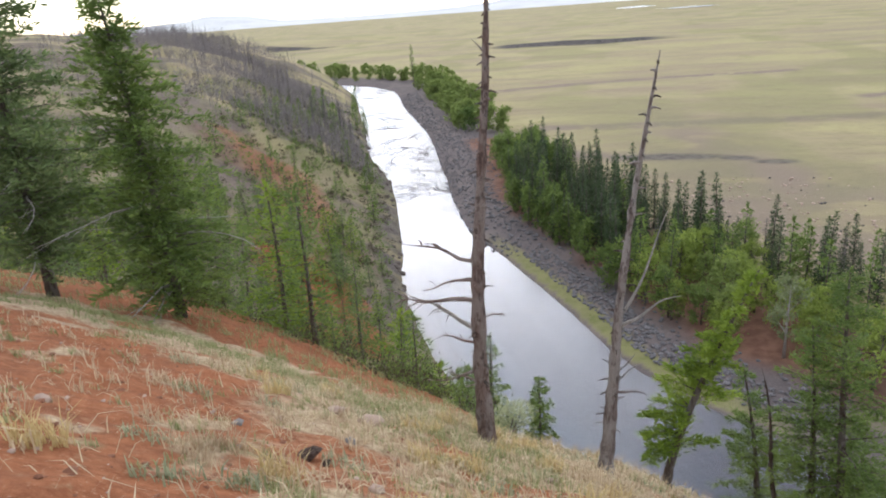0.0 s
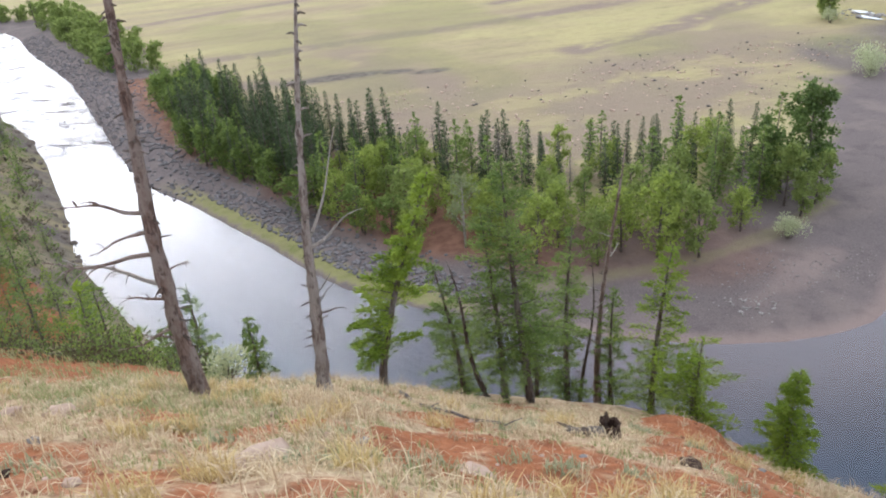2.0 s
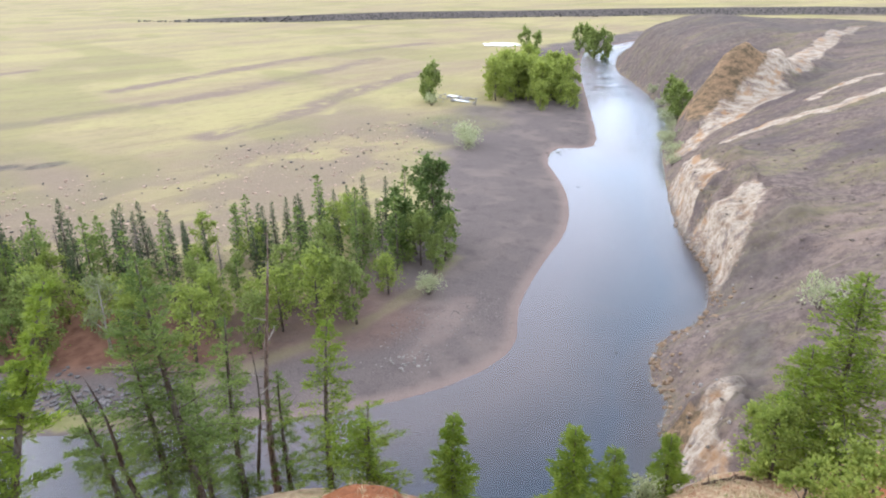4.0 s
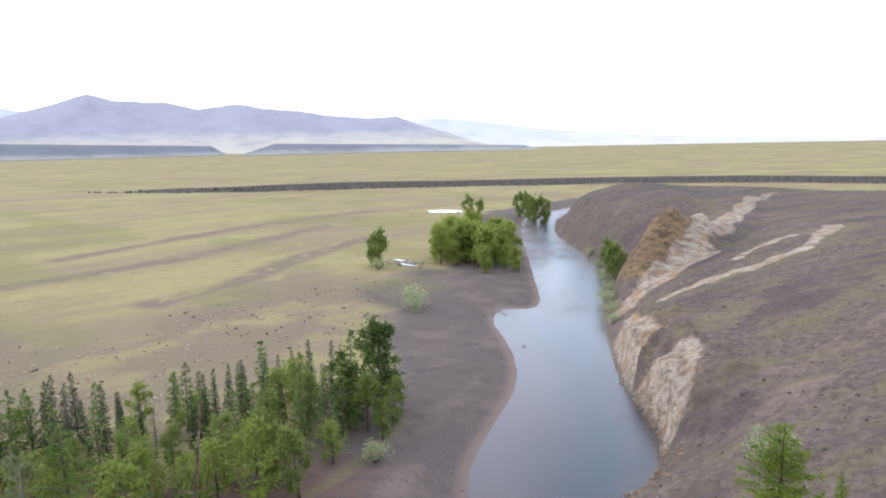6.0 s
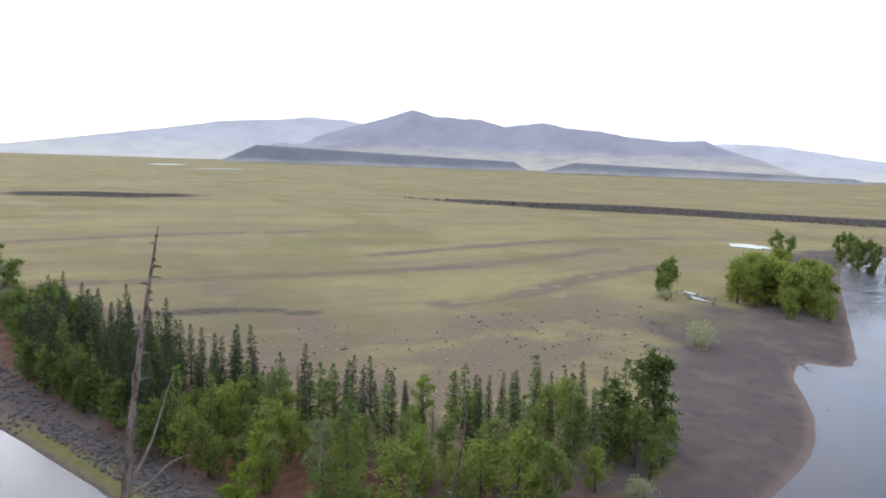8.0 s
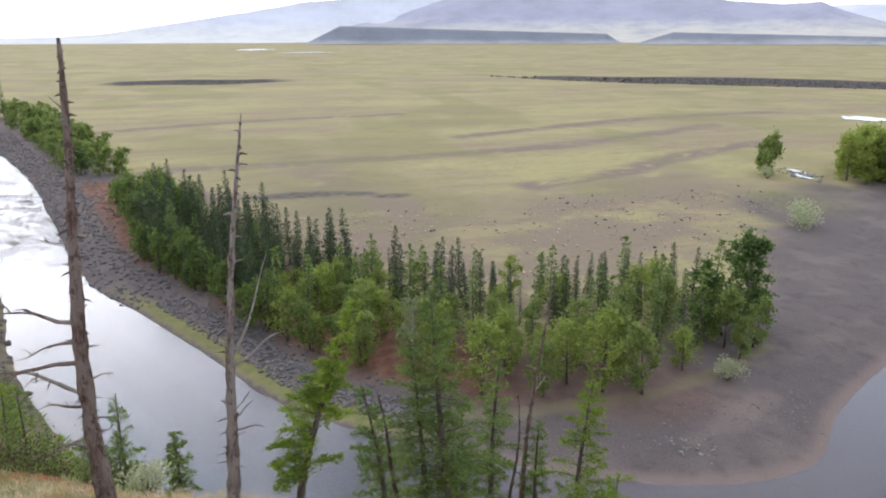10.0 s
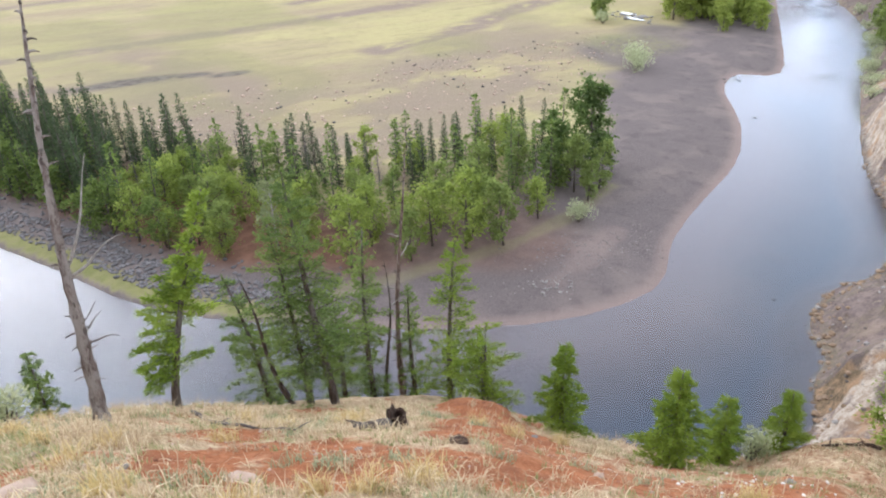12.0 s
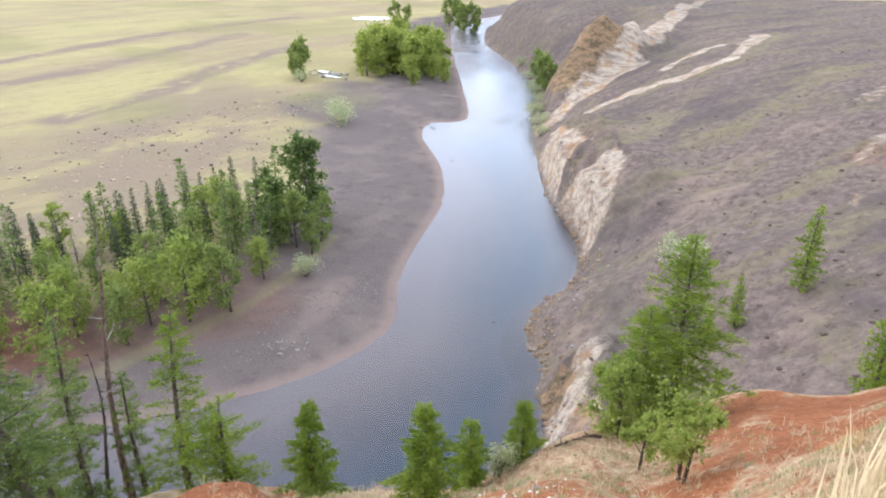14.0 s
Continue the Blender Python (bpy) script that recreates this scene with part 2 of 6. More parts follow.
# The spur on which the viewer stands: the fall of the ground by bearing (degrees to the left of +y), and how far out its rim lies.
SPUR_AZ = np.array([-180, -150, -120, -87, -80, -74, -68, -64, -57, -50, -38, -32, -25, -12, -2, 3, 8, 14, 27, 38, 50, 60, 90, 130, 180.0])
SPUR_FALL = np.array([-0.25, -0.18, 0.05, 0.47, 0.62, 0.72, 0.74, 0.70, 0.77, 0.81, 0.797, 0.762, 0.742, 0.712, 0.65, 0.585, 0.561, 0.538, 0.443, 0.344, 0.226, 0.15, 0.02, -0.15, -0.25])
SPUR_BEND = np.array([60, 60, 30, 20, 9, 11, 12, 13, 13.5, 13, 13.5, 15.5, 16.5, 15.5, 13.3, 10.6, 10.8, 11, 13.5, 18, 22, 26, 40, 60, 60.0])
SPUR_RIM = np.array([60, 60, 30, 20, 20, 20, 17, 15, 13.5, 13, 13.5, 15.5, 16.5, 15.5, 13.3, 10.6, 10.8, 11, 13.5, 18, 22, 26, 40, 60, 60.0])
SPUR_DROP = np.array([0.1, 0.1, 0.4, 0.75, 0.8, 0.9, 1.0, 1.05, 1.1, 1.15, 1.2, 1.2, 1.2, 1.15, 1.1, 1.0, 0.85, 0.62, 0.40, 0.215, 0.20, 0.20, 0.2, 0.1, 0.1])
FEET = 36.4
TABLE_AZ = np.arange(-180, 180.5, 0.5)


def eased(values):
    """A table by half degrees, with its corners rounded over a few degrees."""
    fine = np.interp(TABLE_AZ, SPUR_AZ, values)
    bell = np.exp(-0.5 * (np.arange(-16, 17) / 4.5) ** 2)
    return np.convolve(np.pad(fine, 16, mode="edge"), bell / bell.sum(), mode="valid")


SPUR_TABLE = [eased(v) for v in (SPUR_FALL, SPUR_BEND, SPUR_RIM, SPUR_DROP)]
# Dark lava steps out on the plain: (x, y, height) along each.
SCARPS = [[(205, 640, 0.0), (240, 575, 2.8), (281, 518, 4.2), (352, 466, 5.2), (420, 412, 4.2), (495, 335, 4.8), (560, 235, 5.0), (602, 90, 5.0)],
          [(-160, 612, 0.0), (-110, 606, 2.2), (-50, 596, 3.5), (0, 606, 2.0), (40, 622, 0.0)],
          [(-640, 900, 4.0), (-500, 830, 7.0), (-430, 780, 6.0), (-380, 790, 2.0), (-340, 830, 0.0)]]


# The bare rock of the bluff downstream: where its cliff begins and ends along the shore, and the crest of the outcrop (x, y, height).
CLIFF_AT = line_run(*np.array([(72, 38), (80, 43), (86, 48), (94, 57), (104, 65), (118, 74), (124, 78)], float).T, NEAR_LINE[60:])
CLIFF_RUN = [float(line_run(np.array([px]), np.array([py]), NEAR_LINE[60:])[0]) for px, py in ((70, 37), (80, 43), (116, 73), (104, 65))]
HEAD_RUN = [float(line_run(np.array([px]), np.array([py]), NEAR_LINE[60:])[0]) for px, py in ((168, 107), (190, 128), (262, 195), (240, 178))]
OUTCROP = np.array([(131, 79, 0.5), (137, 81, 4.5), (143, 82, 9.0), (150, 80, 12.5), (156, 77.5, 10.0), (166, 77, 4.5), (190, 83, 2.0), (222, 91, 1.0)])
OUTCROP_RUN = np.r_[0, np.cumsum(np.hypot(*np.diff(OUTCROP[:, :2], axis=0).T))]


def scarp_lift(x, y):
    """Height added behind each lava step, and how near its face is."""
    lift, face = 0 * x, 0 * x
    for line in SCARPS:
        p = np.array(line)
        along = (p[-1, :2] - p[0, :2]) / np.linalg.norm(p[-1, :2] - p[0, :2])
        side = np.array([-along[1], along[0]])
        u = (x - p[0, 0]) * along[0] + (y - p[0, 1]) * along[1]
        v = (x - p[0, 0]) * side[0] + (y - p[0, 1]) * side[1]
        pu, pv = (p[:, :2] - p[0, :2]) @ along, (p[:, :2] - p[0, :2]) @ side
        high = np.interp(u, pu, p[:, 2])
        back = v - np.interp(u, pu, pv) + 10 * (fbm(x / 40, y / 40, 3, 5) - 0.5)
        high = high * smooth(u, 0, 60)
        lift = lift + high * smooth(back, 0, 7) * (1 - 0.8 * smooth(back, 120, 420))
        face = np.maximum(face, smooth(back, -5, 0) * smooth(back, 16, 9) * smooth(high, 0.3, 2.0))
    return lift, face


def land(x, y):
    """Height of the ground, with the fields that its cover is made from."""
    x, y = np.asarray(x, float), np.asarray(y, float)
    r, az = np.hypot(x, y), np.degrees(np.arctan2(-x, y))
    d_far, d_near = line_distance(x, y, FAR_LINE), line_distance(x, y, NEAR_LINE)
    wet = inside(x, y, RIVER_RING)
    near_side = ~wet & (d_near < d_far)
    # river bed
    shelf = np.minimum(d_far, 9) * 0.07
    bed = -np.minimum(np.minimum(shelf + np.maximum(d_far - 5, 0) * 0.25, d_near * 0.7), 1.9)
    # valley floor
    bar = 1.5 * (1 - np.exp(-d_far / 9)) + 0.10 * (fbm(x / 9, y / 9, 3, 11) - 0.5) * smooth(d_far, 1, 6)
    lift, face = scarp_lift(x, y)
    plain = bar + 0.7 * smooth(d_far, 22, 34) + 1.6 * (fbm(x / 70, y / 70, 4, 3) - 0.5) * smooth(d_far, 30, 120)
    plain = plain + lift + 2 * smooth(r, 800, 4200)
    # bluffs: a bumpy wooded one upstream, and a smooth scree slope with bare rock downstream
    left = smooth(az, -20, 20)
    right = smooth(az, -44, -54)
    top = 21 * (1 - left) + (40 + 6 * smooth(r, 200, 600)) * left
    edge = np.interp(az, [-90, -72, -58, -50], [248, 262, 335, 390])
    beyond = smooth(r, edge, edge + 80) * smooth(az, -30, -42)
    rough = fbm(x / 14, y / 14, 4, 21) - 0.5
    gully = fbm(x / 30, y / 30, 3, 33) - 0.5
    dn = np.maximum(d_near + (3.0 - 2.0 * right) * rough * smooth(d_near, 0.5, 6), 0)
    bluff = top * (1 - np.exp(-dn * (0.80 + (0.5 - 0.35 * right) * gully) / top)) + (2.0 - 1.2 * right) * gully * smooth(dn, 4, 20)
    run = line_run(x, y, NEAR_LINE[60:]) if x.size else 0 * x
    rib = 0.5 - np.abs(fbm(run / 3.2 + d_near / 14, d_near / 9, 4, 27) - 0.5) * 2
    sheer = smooth(run, *CLIFF_RUN[:2]) * smooth(run, *CLIFF_RUN[2:]) * right
    bluff = bluff + sheer * (3.6 * smooth(d_near, 0.2, 2.6) * smooth(d_near, 19, 7) + (1.9 * rib + 2.2 * (0.35 - np.abs(fbm(x / 3.4, y / 3.4, 2, 42) - 0.5) * 2)) * smooth(d_near, 0.6, 2.5) * smooth(d_near, 13, 8))
    head = smooth(run, *HEAD_RUN[:2]) * smooth(run, *HEAD_RUN[2:]) * right
    bluff = bluff + head * (6.5 * smooth(d_near, 1.0, 12) * smooth(d_near, 60, 22) + 1.8 * rib * smooth(d_near, 1, 5) * smooth(d_near, 22, 12))
    low_rock = smooth(np.hypot(x - 46, y - 23.5), 9, 3) * right
    bluff = bluff + low_rock * (1.6 * smooth(d_near, 0.2, 1.8) * smooth(d_near, 9, 4) + (1.4 * rib + 1.8 * (0.3 - np.abs(fbm(x / 1.4, y / 1.4, 4, 44) - 0.5) * 2)) * smooth(d_near, 0.3, 1.5))
    # the outcrop: a rib of rock that climbs from the shore, with an ochre tower on it
    crest = line_distance(x, y, OUTCROP[:, :2])
    high = np.interp(line_run(x, y, OUTCROP[:, :2]), OUTCROP_RUN, OUTCROP[:, 2])
    jag = 0.5 - np.abs(fbm(x / 6, y / 6, 2, 29) - 0.5) * 2
    bluff = bluff + high * (smooth(crest + 3.5 * rough, 9.5, 0.2) + 0.34 * jag * smooth(crest, 9, 3)) * smooth(d_near, 0.5, 4.0) * right
    bluff = bluff + (0.7 * (fbm(x / 6, y / 6, 4, 28) - 0.5) + 0.45 * (fbm(x / 1.6, y / 1.6, 3, 30) - 0.5)) * smooth(dn, 1, 5) * right * smooth(r, 24, 45)
    bluff = bluff - 3.5 * smooth(np.hypot(x - 33, y - 18.3), 11, 3)
    bluff = bluff + 1.2 * np.abs(rough) * smooth(d_near, 1, 5) * (1 - right)
    fall, bend, rim, drop = (np.interp(az, TABLE_AZ, v) for v in SPUR_TABLE)
    wave = 1 + 0.06 * (fbm(az / 6 + 50, 0 * az, 3, 8) - 0.5)
    rim, bend = rim * wave, bend * wave
    over = np.maximum(r - rim, 0)
    bench = np.maximum(np.minimum(r, rim) - bend, 0)
    lip = np.minimum(0.5, drop)
    spur = FEET - fall * np.minimum(r, bend) - 0.44 * bench - np.where(over > 0, lip * over + (drop - lip) * over * smooth(over, 0, 3), 0)
    spur = spur + 0.40 * smooth(np.hypot(x - 6.9, y - 11.9), 1.5, 0.4)
    spur = spur - 0.75 * smooth(az, 4, 20) * np.maximum(over - 9.5, 0) * smooth(az, 80, 60)
    spur = spur + (0.34 * (fbm(x / 2.2, y / 2.2, 4, 51) - 0.5) + 0.17 * (fbm(x * 1.9, y * 1.9, 3, 61) - 0.5)) * (0.3 + 0.7 * smooth(r, 2, 5)) * smooth(r, 0.2, 1.2)
    k = 2.0
    hill = np.maximum(spur, bluff) + k * 0.25 * np.maximum(1 - np.abs(spur - bluff) / k, 0) ** 2
    hill = np.minimum(hill, 52)
    z = np.where(wet, bed, np.where(near_side, hill * smooth(d_near, -0.5, 2.5) * (1 - beyond) + plain * beyond, plain))
    near_side = near_side & (beyond < 0.6)
    return z, dict(r=r, az=az, run=run, sheer=sheer, crest=crest, head=head, d_far=d_far, d_near=d_near, wet=wet, near_side=near_side, face=face, on_spur=(spur >= bluff) & near_side, spur=spur, bluff=bluff, rim=rim)


def ground_z(x, y):
    return float(land(np.array([x]), np.array([y]))[0][0])


def mesh_object(name, verts, faces, material, parent=None, label="", smooth_shade=False):
    me = bpy.data.meshes.new(name)
    me.from_pydata([tuple(v) for v in verts], [], [tuple(f) for f in faces])
    me.materials.append(material)
    if smooth_shade:
        me.shade_smooth()
    ob = new(name, me)
    if parent is not None:
        ob.parent = parent
    if label:
        tagged(ob, label)
    return ob


# ---------------------------------------------------------------- ground sheet
def ground_material():
    n = Nodes("steppe_ground")
    a, b = n.attr("cover_a"), n.attr("cover_b")
    sa = n.node("ShaderNodeSeparateColor", Color=a.outputs["Color"])
    sb = n.node("ShaderNodeSeparateColor", Color=b.outputs["Color"])
    soil, gravel, scree = sa.outputs[0], sa.outputs[1], sa.outputs[2]
    pale, lava, lush = sb.outputs[0], sb.outputs[1], sb.outputs[2]
    near, forest = a.outputs["Alpha"], b.outputs["Alpha"]
    fine, mid, wide = n.noise(7.0, 6.0, 0.7), n.noise(0.55, 5.0, 0.6), n.noise(0.05, 4.0, 0.6)
    bands = n.noise(0.018, 5.0, 0.65, None, (0.5, 1.3, 1.0), radians(-22))
    grit = n.noise(28.0, 3.0, 0.7)
    # plain: yellow-green steppe with drier, browner bands
    c = n.mix(n.ramp(bands, 0.38, 0.62), (0.360, 0.315, 0.165), (0.285, 0.228, 0.155))
    c = n.mix(n.ramp(wide, 0.48, 0.72, 0, 0.5), c, (0.305, 0.292, 0.140))
    c = n.mix(n.ramp(mid, 0.45, 0.75, 0, 0.4), c, (0.245, 0.20, 0.13))
    c = n.mix(n.ramp(n.noise(0.10, 7.0, 0.75, None, (0.45, 1.3, 1.0), radians(-15)), 0.50, 0.64, 0, 0.38), c, (0.215, 0.172, 0.118))
    c = n.mix(n.ramp(n.noise(0.03, 6.0, 0.7, None, (0.5, 1.2, 1.0), radians(-10)), 0.50, 0.68, 0, 0.4), c, (0.325, 0.300, 0.148))
    c = n.mix(n.ramp(n.grain(0.5, -12, 2.5, 7.0, 0.8), 0.50, 0.64, 0, 0.45), c, (0.200, 0.165, 0.105))
    c = n.mix(n.ramp(n.grain(0.14, 4, 4.0, 7.0, 0.8), 0.54, 0.66, 0, 0.35), c, (0.380, 0.335, 0.190))
    sc = n.node("ShaderNodeSeparateColor", Color=n.attr("cover_c").outputs["Color"])
    c = n.mix(sc.outputs[0], c, n.mix(n.ramp(fine, 0.3, 0.7), (0.165, 0.128, 0.108), (0.265, 0.208, 0.170)))
    # hillside turf close by: straw, with green tufts
    turf = n.mix(n.ramp(fine, 0.32, 0.66), (0.275, 0.175, 0.115), (0.53, 0.425, 0.295))
    turf = n.mix(n.ramp(n.noise(2.6, 5.0, 0.7), 0.52, 0.66, 0, 0.55), turf, (0.27, 0.150, 0.105))
    turf = n.mix(n.ramp(n.noise(1.1, 4.0, 0.6), 0.52, 0.68, 0, 0.65), turf, (0.20, 0.215, 0.105))
    c = n.mix(near, c, turf)
    c = n.mix(lush, c, n.mix(n.ramp(mid, 0.3, 0.7), (0.155, 0.165, 0.065), (0.235, 0.230, 0.100)))
    # gravel bar
    g = n.mix(n.ramp(fine, 0.3, 0.7), (0.105, 0.088, 0.090), (0.175, 0.148, 0.148))
    g = n.mix(n.ramp(n.noise(0.12, 3.0, 0.5), 0.45, 0.68, 0, 0.5), g, (0.215, 0.175, 0.165))
    g = n.mix(n.ramp(n.noise(0.35, 4.0, 0.6), 0.50, 0.72, 0, 0.5), g, (0.085, 0.072, 0.075))
    g = n.mix(n.math("MULTIPLY", sc.outputs[1], 0.85), g, (0.27, 0.205, 0.19))
    g = n.mix(sc.outputs[2], g, (0.056, 0.088, 0.128))
    c = n.mix(gravel, c, g)
    litter = n.mix(n.ramp(mid, 0.35, 0.65), (0.150, 0.076, 0.056), (0.240, 0.130, 0.094))
    c = n.mix(forest, c, litter)
    # mauve-grey scree of the bluffs, streaked down the slope, with olive turf and dark tussocks
    s = n.mix(n.ramp(n.noise(0.9, 7.0, 0.75), 0.34, 0.68), (0.105, 0.082, 0.080), (0.205, 0.160, 0.150))
    s = n.mix(n.ramp(n.grain(0.16, -38, 3.0, 8.0, 0.8), 0.46, 0.66, 0, 0.75), s, (0.185, 0.165, 0.095))
    s = n.mix(n.ramp(n.grain(0.10, -38, 3.0, 8.0, 0.78), 0.52, 0.68, 0, 0.65), s, (0.270, 0.205, 0.175))
    s = n.mix(n.ramp(n.grain(0.07, -42, 2.5, 8.0, 0.75), 0.48, 0.64, 0, 0.7), s, (0.088, 0.074, 0.082))
    s = n.mix(n.ramp(n.noise(1.1, 6.0, 0.75), 0.56, 0.66, 0, 0.7), s, (0.070, 0.052, 0.042))
    s = n.mix(n.ramp(n.noise(0.7, 4.0, 0.7), 0.64, 0.72, 0, 0.5), s, (0.30, 0.25, 0.19))
    c = n.mix(scree, c, s)
    c = n.mix(n.math("MULTIPLY", lush, n.ramp(n.noise(0.8, 7.0, 0.8), 0.40, 0.62, 0, 0.75)), c, (0.215, 0.200, 0.105))
    # bare pale rock, ribbed down the face, with ochre stains
    w = n.mix(n.ramp(n.grain(0.8, -52, 3.0, 8.0, 0.8), 0.38, 0.58), (0.26, 0.185, 0.140), (0.50, 0.435, 0.375))
    w = n.mix(n.ramp(n.grain(0.45, -58, 2.5, 8.0, 0.8), 0.50, 0.62, 0, 0.85), w, (0.19, 0.155, 0.150))
    w = n.mix(n.ramp(n.noise(0.30, 4.0, 0.6), 0.54, 0.66, 0, 0.75), w, (0.38, 0.225, 0.125))
    bare = n.math("ADD", pale, n.math("MULTIPLY", n.math("SUBTRACT", n.math("MULTIPLY", n.math("ADD", n.grain(0.45, -52, 3.0, 6.0, 0.75), n.noise(0.9, 7.0, 0.8)), 0.5), 0.5), 2.4))
    c = n.mix(n.math("MULTIPLY", n.ramp(bare, 0.30, 0.80), n.ramp(pale, 0.0, 0.30)), c, w)
    ochre = n.attr("cover_c").outputs["Alpha"]
    c = n.mix(n.ramp(n.math("ADD", ochre, n.math("MULTIPLY", n.math("SUBTRACT", n.noise(0.5, 7.0, 0.8), 0.5), 1.8)), 0.30, 0.75), c,
              n.mix(n.ramp(n.grain(0.7, -60, 2.0, 8.0, 0.85), 0.40, 0.60), (0.120, 0.095, 0.065), (0.340, 0.225, 0.145)))
    # dark lava rock; the shade at the cliff foot is painted with it too
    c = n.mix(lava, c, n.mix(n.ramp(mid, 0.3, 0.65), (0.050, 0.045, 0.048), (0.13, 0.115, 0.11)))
    # bare red earth
    e = n.mix(n.ramp(fine, 0.3, 0.7), (0.235, 0.086, 0.042), (0.390, 0.160, 0.082))
    e = n.mix(n.ramp(grit, 0.60, 0.72), e, (0.42, 0.25, 0.165))
    torn = n.math("ADD", soil, n.math("MULTIPLY", n.math("SUBTRACT", n.noise(2.3, 6.0, 0.7), 0.5), 1.1))
    e = n.mix(n.ramp(n.noise(1.2, 5.0, 0.65), 0.45, 0.70, 0, 0.65), e, (0.20, 0.085, 0.050))
    e = n.mix(n.ramp(n.noise(4.5, 4.0, 0.6), 0.60, 0.72, 0, 0.35), e, (0.40, 0.28, 0.17))
    c = n.mix(n.math("MULTIPLY", n.ramp(torn, 0.20, 0.72), n.ramp(soil, 0.02, 0.12)), c, e)
    h = n.math("ADD", n.math("MULTIPLY", fine, 0.5), n.math("MULTIPLY", n.noise(1.6, 6.0, 0.7), 1.2))
    h = n.math("ADD", h, n.math("MULTIPLY", n.math("MULTIPLY", soil, n.noise(3.2, 7.0, 0.75)), 1.1))
    h = n.math("ADD", h, n.math("MULTIPLY", n.math("MULTIPLY", n.math("MAXIMUM", pale, ochre), n.noise(0.9, 8.0, 0.8)), 5.0))
    return n.finish(c, 0.95, n.bump(h, 0.6, 0.28), 0.1)


def streak(x, y, a, b, width, seed):
    """1 along a ragged strip from a to b."""
    d = line_distance(x, y, np.array([a, b], float))
    return smooth(d + width * 1.2 * (fbm(x / (2 * width), y / (2 * width), 3, seed) - 0.5), width, width * 0.35)


def ground_cover(x, y, z, f):
    r, az, df, dn, near = f["r"], f["az"], f["d_far"], f["d_near"], f["near_side"]
    spur = f["on_spur"]
    n1, n2, n3 = fbm(x / 3.1, y / 3.1, 4, 71), fbm(x / 9, y / 9, 4, 72), fbm(x / 0.8, y / 0.8, 3, 73)
    soil = spur * smooth(n1 + 0.7 * (n3 - 0.5), 0.52, 0.74) * 0.65
    # worn red bowls on the spur, and the red scar beyond the left rim
    for bx, by, br in ((0.9, 8.9, 0.8), (1.5, 7.2, 1.2), (2.0, 5.9, 1.2), (3.2, 5.4, 1.2), (4.5, 5.7, 1.2), (5.8, 5.2, 1.0), (7.0, 4.6, 1.2), (4.4, 7.6, 0.8), (5.9, 8.8, 1.5), (0.4, 6.1, 0.8), (-3.9, 3.2, 1.8), (-4.9, 4.2, 2.0), (-5.9, 5.0, 2.5), (-8.0, 7.0, 3.0), (-10.4, 9.0, 3.0), (8.5, 4.8, 1.3), (10.6, 3.2, 1.3), (12.5, 1.4, 1.7), (15, 1.8, 2.6), (18, 2.6, 2.6), (7.0, 11.7, 1.6), (-1.6, 6.9, 0.6)):
        d = np.hypot(x - bx, y - by) + 2.2 * (n1 - 0.5) + 0.8 * (n3 - 0.5)
        soil = np.maximum(soil, smooth(d, br * 1.25, br * 0.5) * near * smooth(n3, 0.08, 0.42) * (1 if bx < 7.5 else smooth(n1, 0.20, 0.48)))
    soil = np.maximum(soil, spur * smooth(az, -38, -50) * (0.42 + 0.3 * (n1 - 0.5)))
    over = r - f["rim"]
    scar = near * smooth(az, 13, 17) * smooth(az, 62, 50) * smooth(over, 1.0, 2.0) * smooth(over, 12, 7)
    soil = np.maximum(soil, scar)
    for a, b, wd in (((-47, 90), (-54, 103), 7), ((-54, 103), (-64, 113), 8), ((-64, 113), (-77, 116), 5)):
        soil = np.maximum(soil, 0.46 * streak(x, y, a, b, wd, 81) * near)
    soil = np.maximum(soil, 0.8 * streak(x, y, (-30, 58), (-44, 80), 7, 82) * near * smooth(n2, 0.4, 0.6))
    valley = ~near & ~f["wet"]
    gravel = np.where(valley, smooth(df + 9 * (n2 - 0.5), 27, 20) * np.where((x > 18) | (y > 90), 1, smooth(df, 16, 9)), 0)
    strip = np.where(valley, smooth(df + 1.2 * (n3 - 0.5), 0.3, 1.0) * smooth(df + 1.2 * (n3 - 0.5), 3.6, 2.4) * smooth(x, 16, 6) * smooth(y, 116, 100), 0)
    verge = line_distance(x, y, np.array([(14, 62), (24, 60.2), (31, 60), (39.5, 60.5), (50, 64), (58, 68)], float)) + 1.6 * (n1 - 0.5)
    strip = np.maximum(strip, np.where(valley, 0.32 * smooth(verge, 1.6, 0.4), 0))
    gravel = np.where(f["wet"], 1, gravel * (1 - strip))
    island = valley * smooth(np.hypot((x - 124) / 1.0, (y - 124) / 1.0), 30, 22) * smooth(df, 45, 30)
    gravel = np.maximum(gravel, 0.9 * island)
    forest = np.where(valley & (y < 200), smooth(df + 5 * (n2 - 0.5), 7, 12) * smooth(df, 27, 20) * (0.35 * smooth(x, 50, 40) + 0.65 * smooth(x, 30, 16)) * smooth(x, -60, -45) * (1 - strip), 0)
    for a, b in (((-80, 118), (-66, 109)), ((-66, 109), (-54, 99)), ((-54, 99), (-42, 88))):
        forest = np.maximum(forest, near * streak(x, y, a, b, 8, 81))
    banded = fbm((x + 0.75 * y) / 34, (y - 0.75 * x) / 9, 4, 76)
    scree = np.where(near & ~spur, np.clip(smooth(az, 5, -25) + smooth(az, -25, 5) * (0.35 + 0.6 * smooth(banded, 0.40, 0.58)), 0, 1), 0)
    meadow = smooth(r, 170, 230) * smooth(banded, 0.60, 0.44)
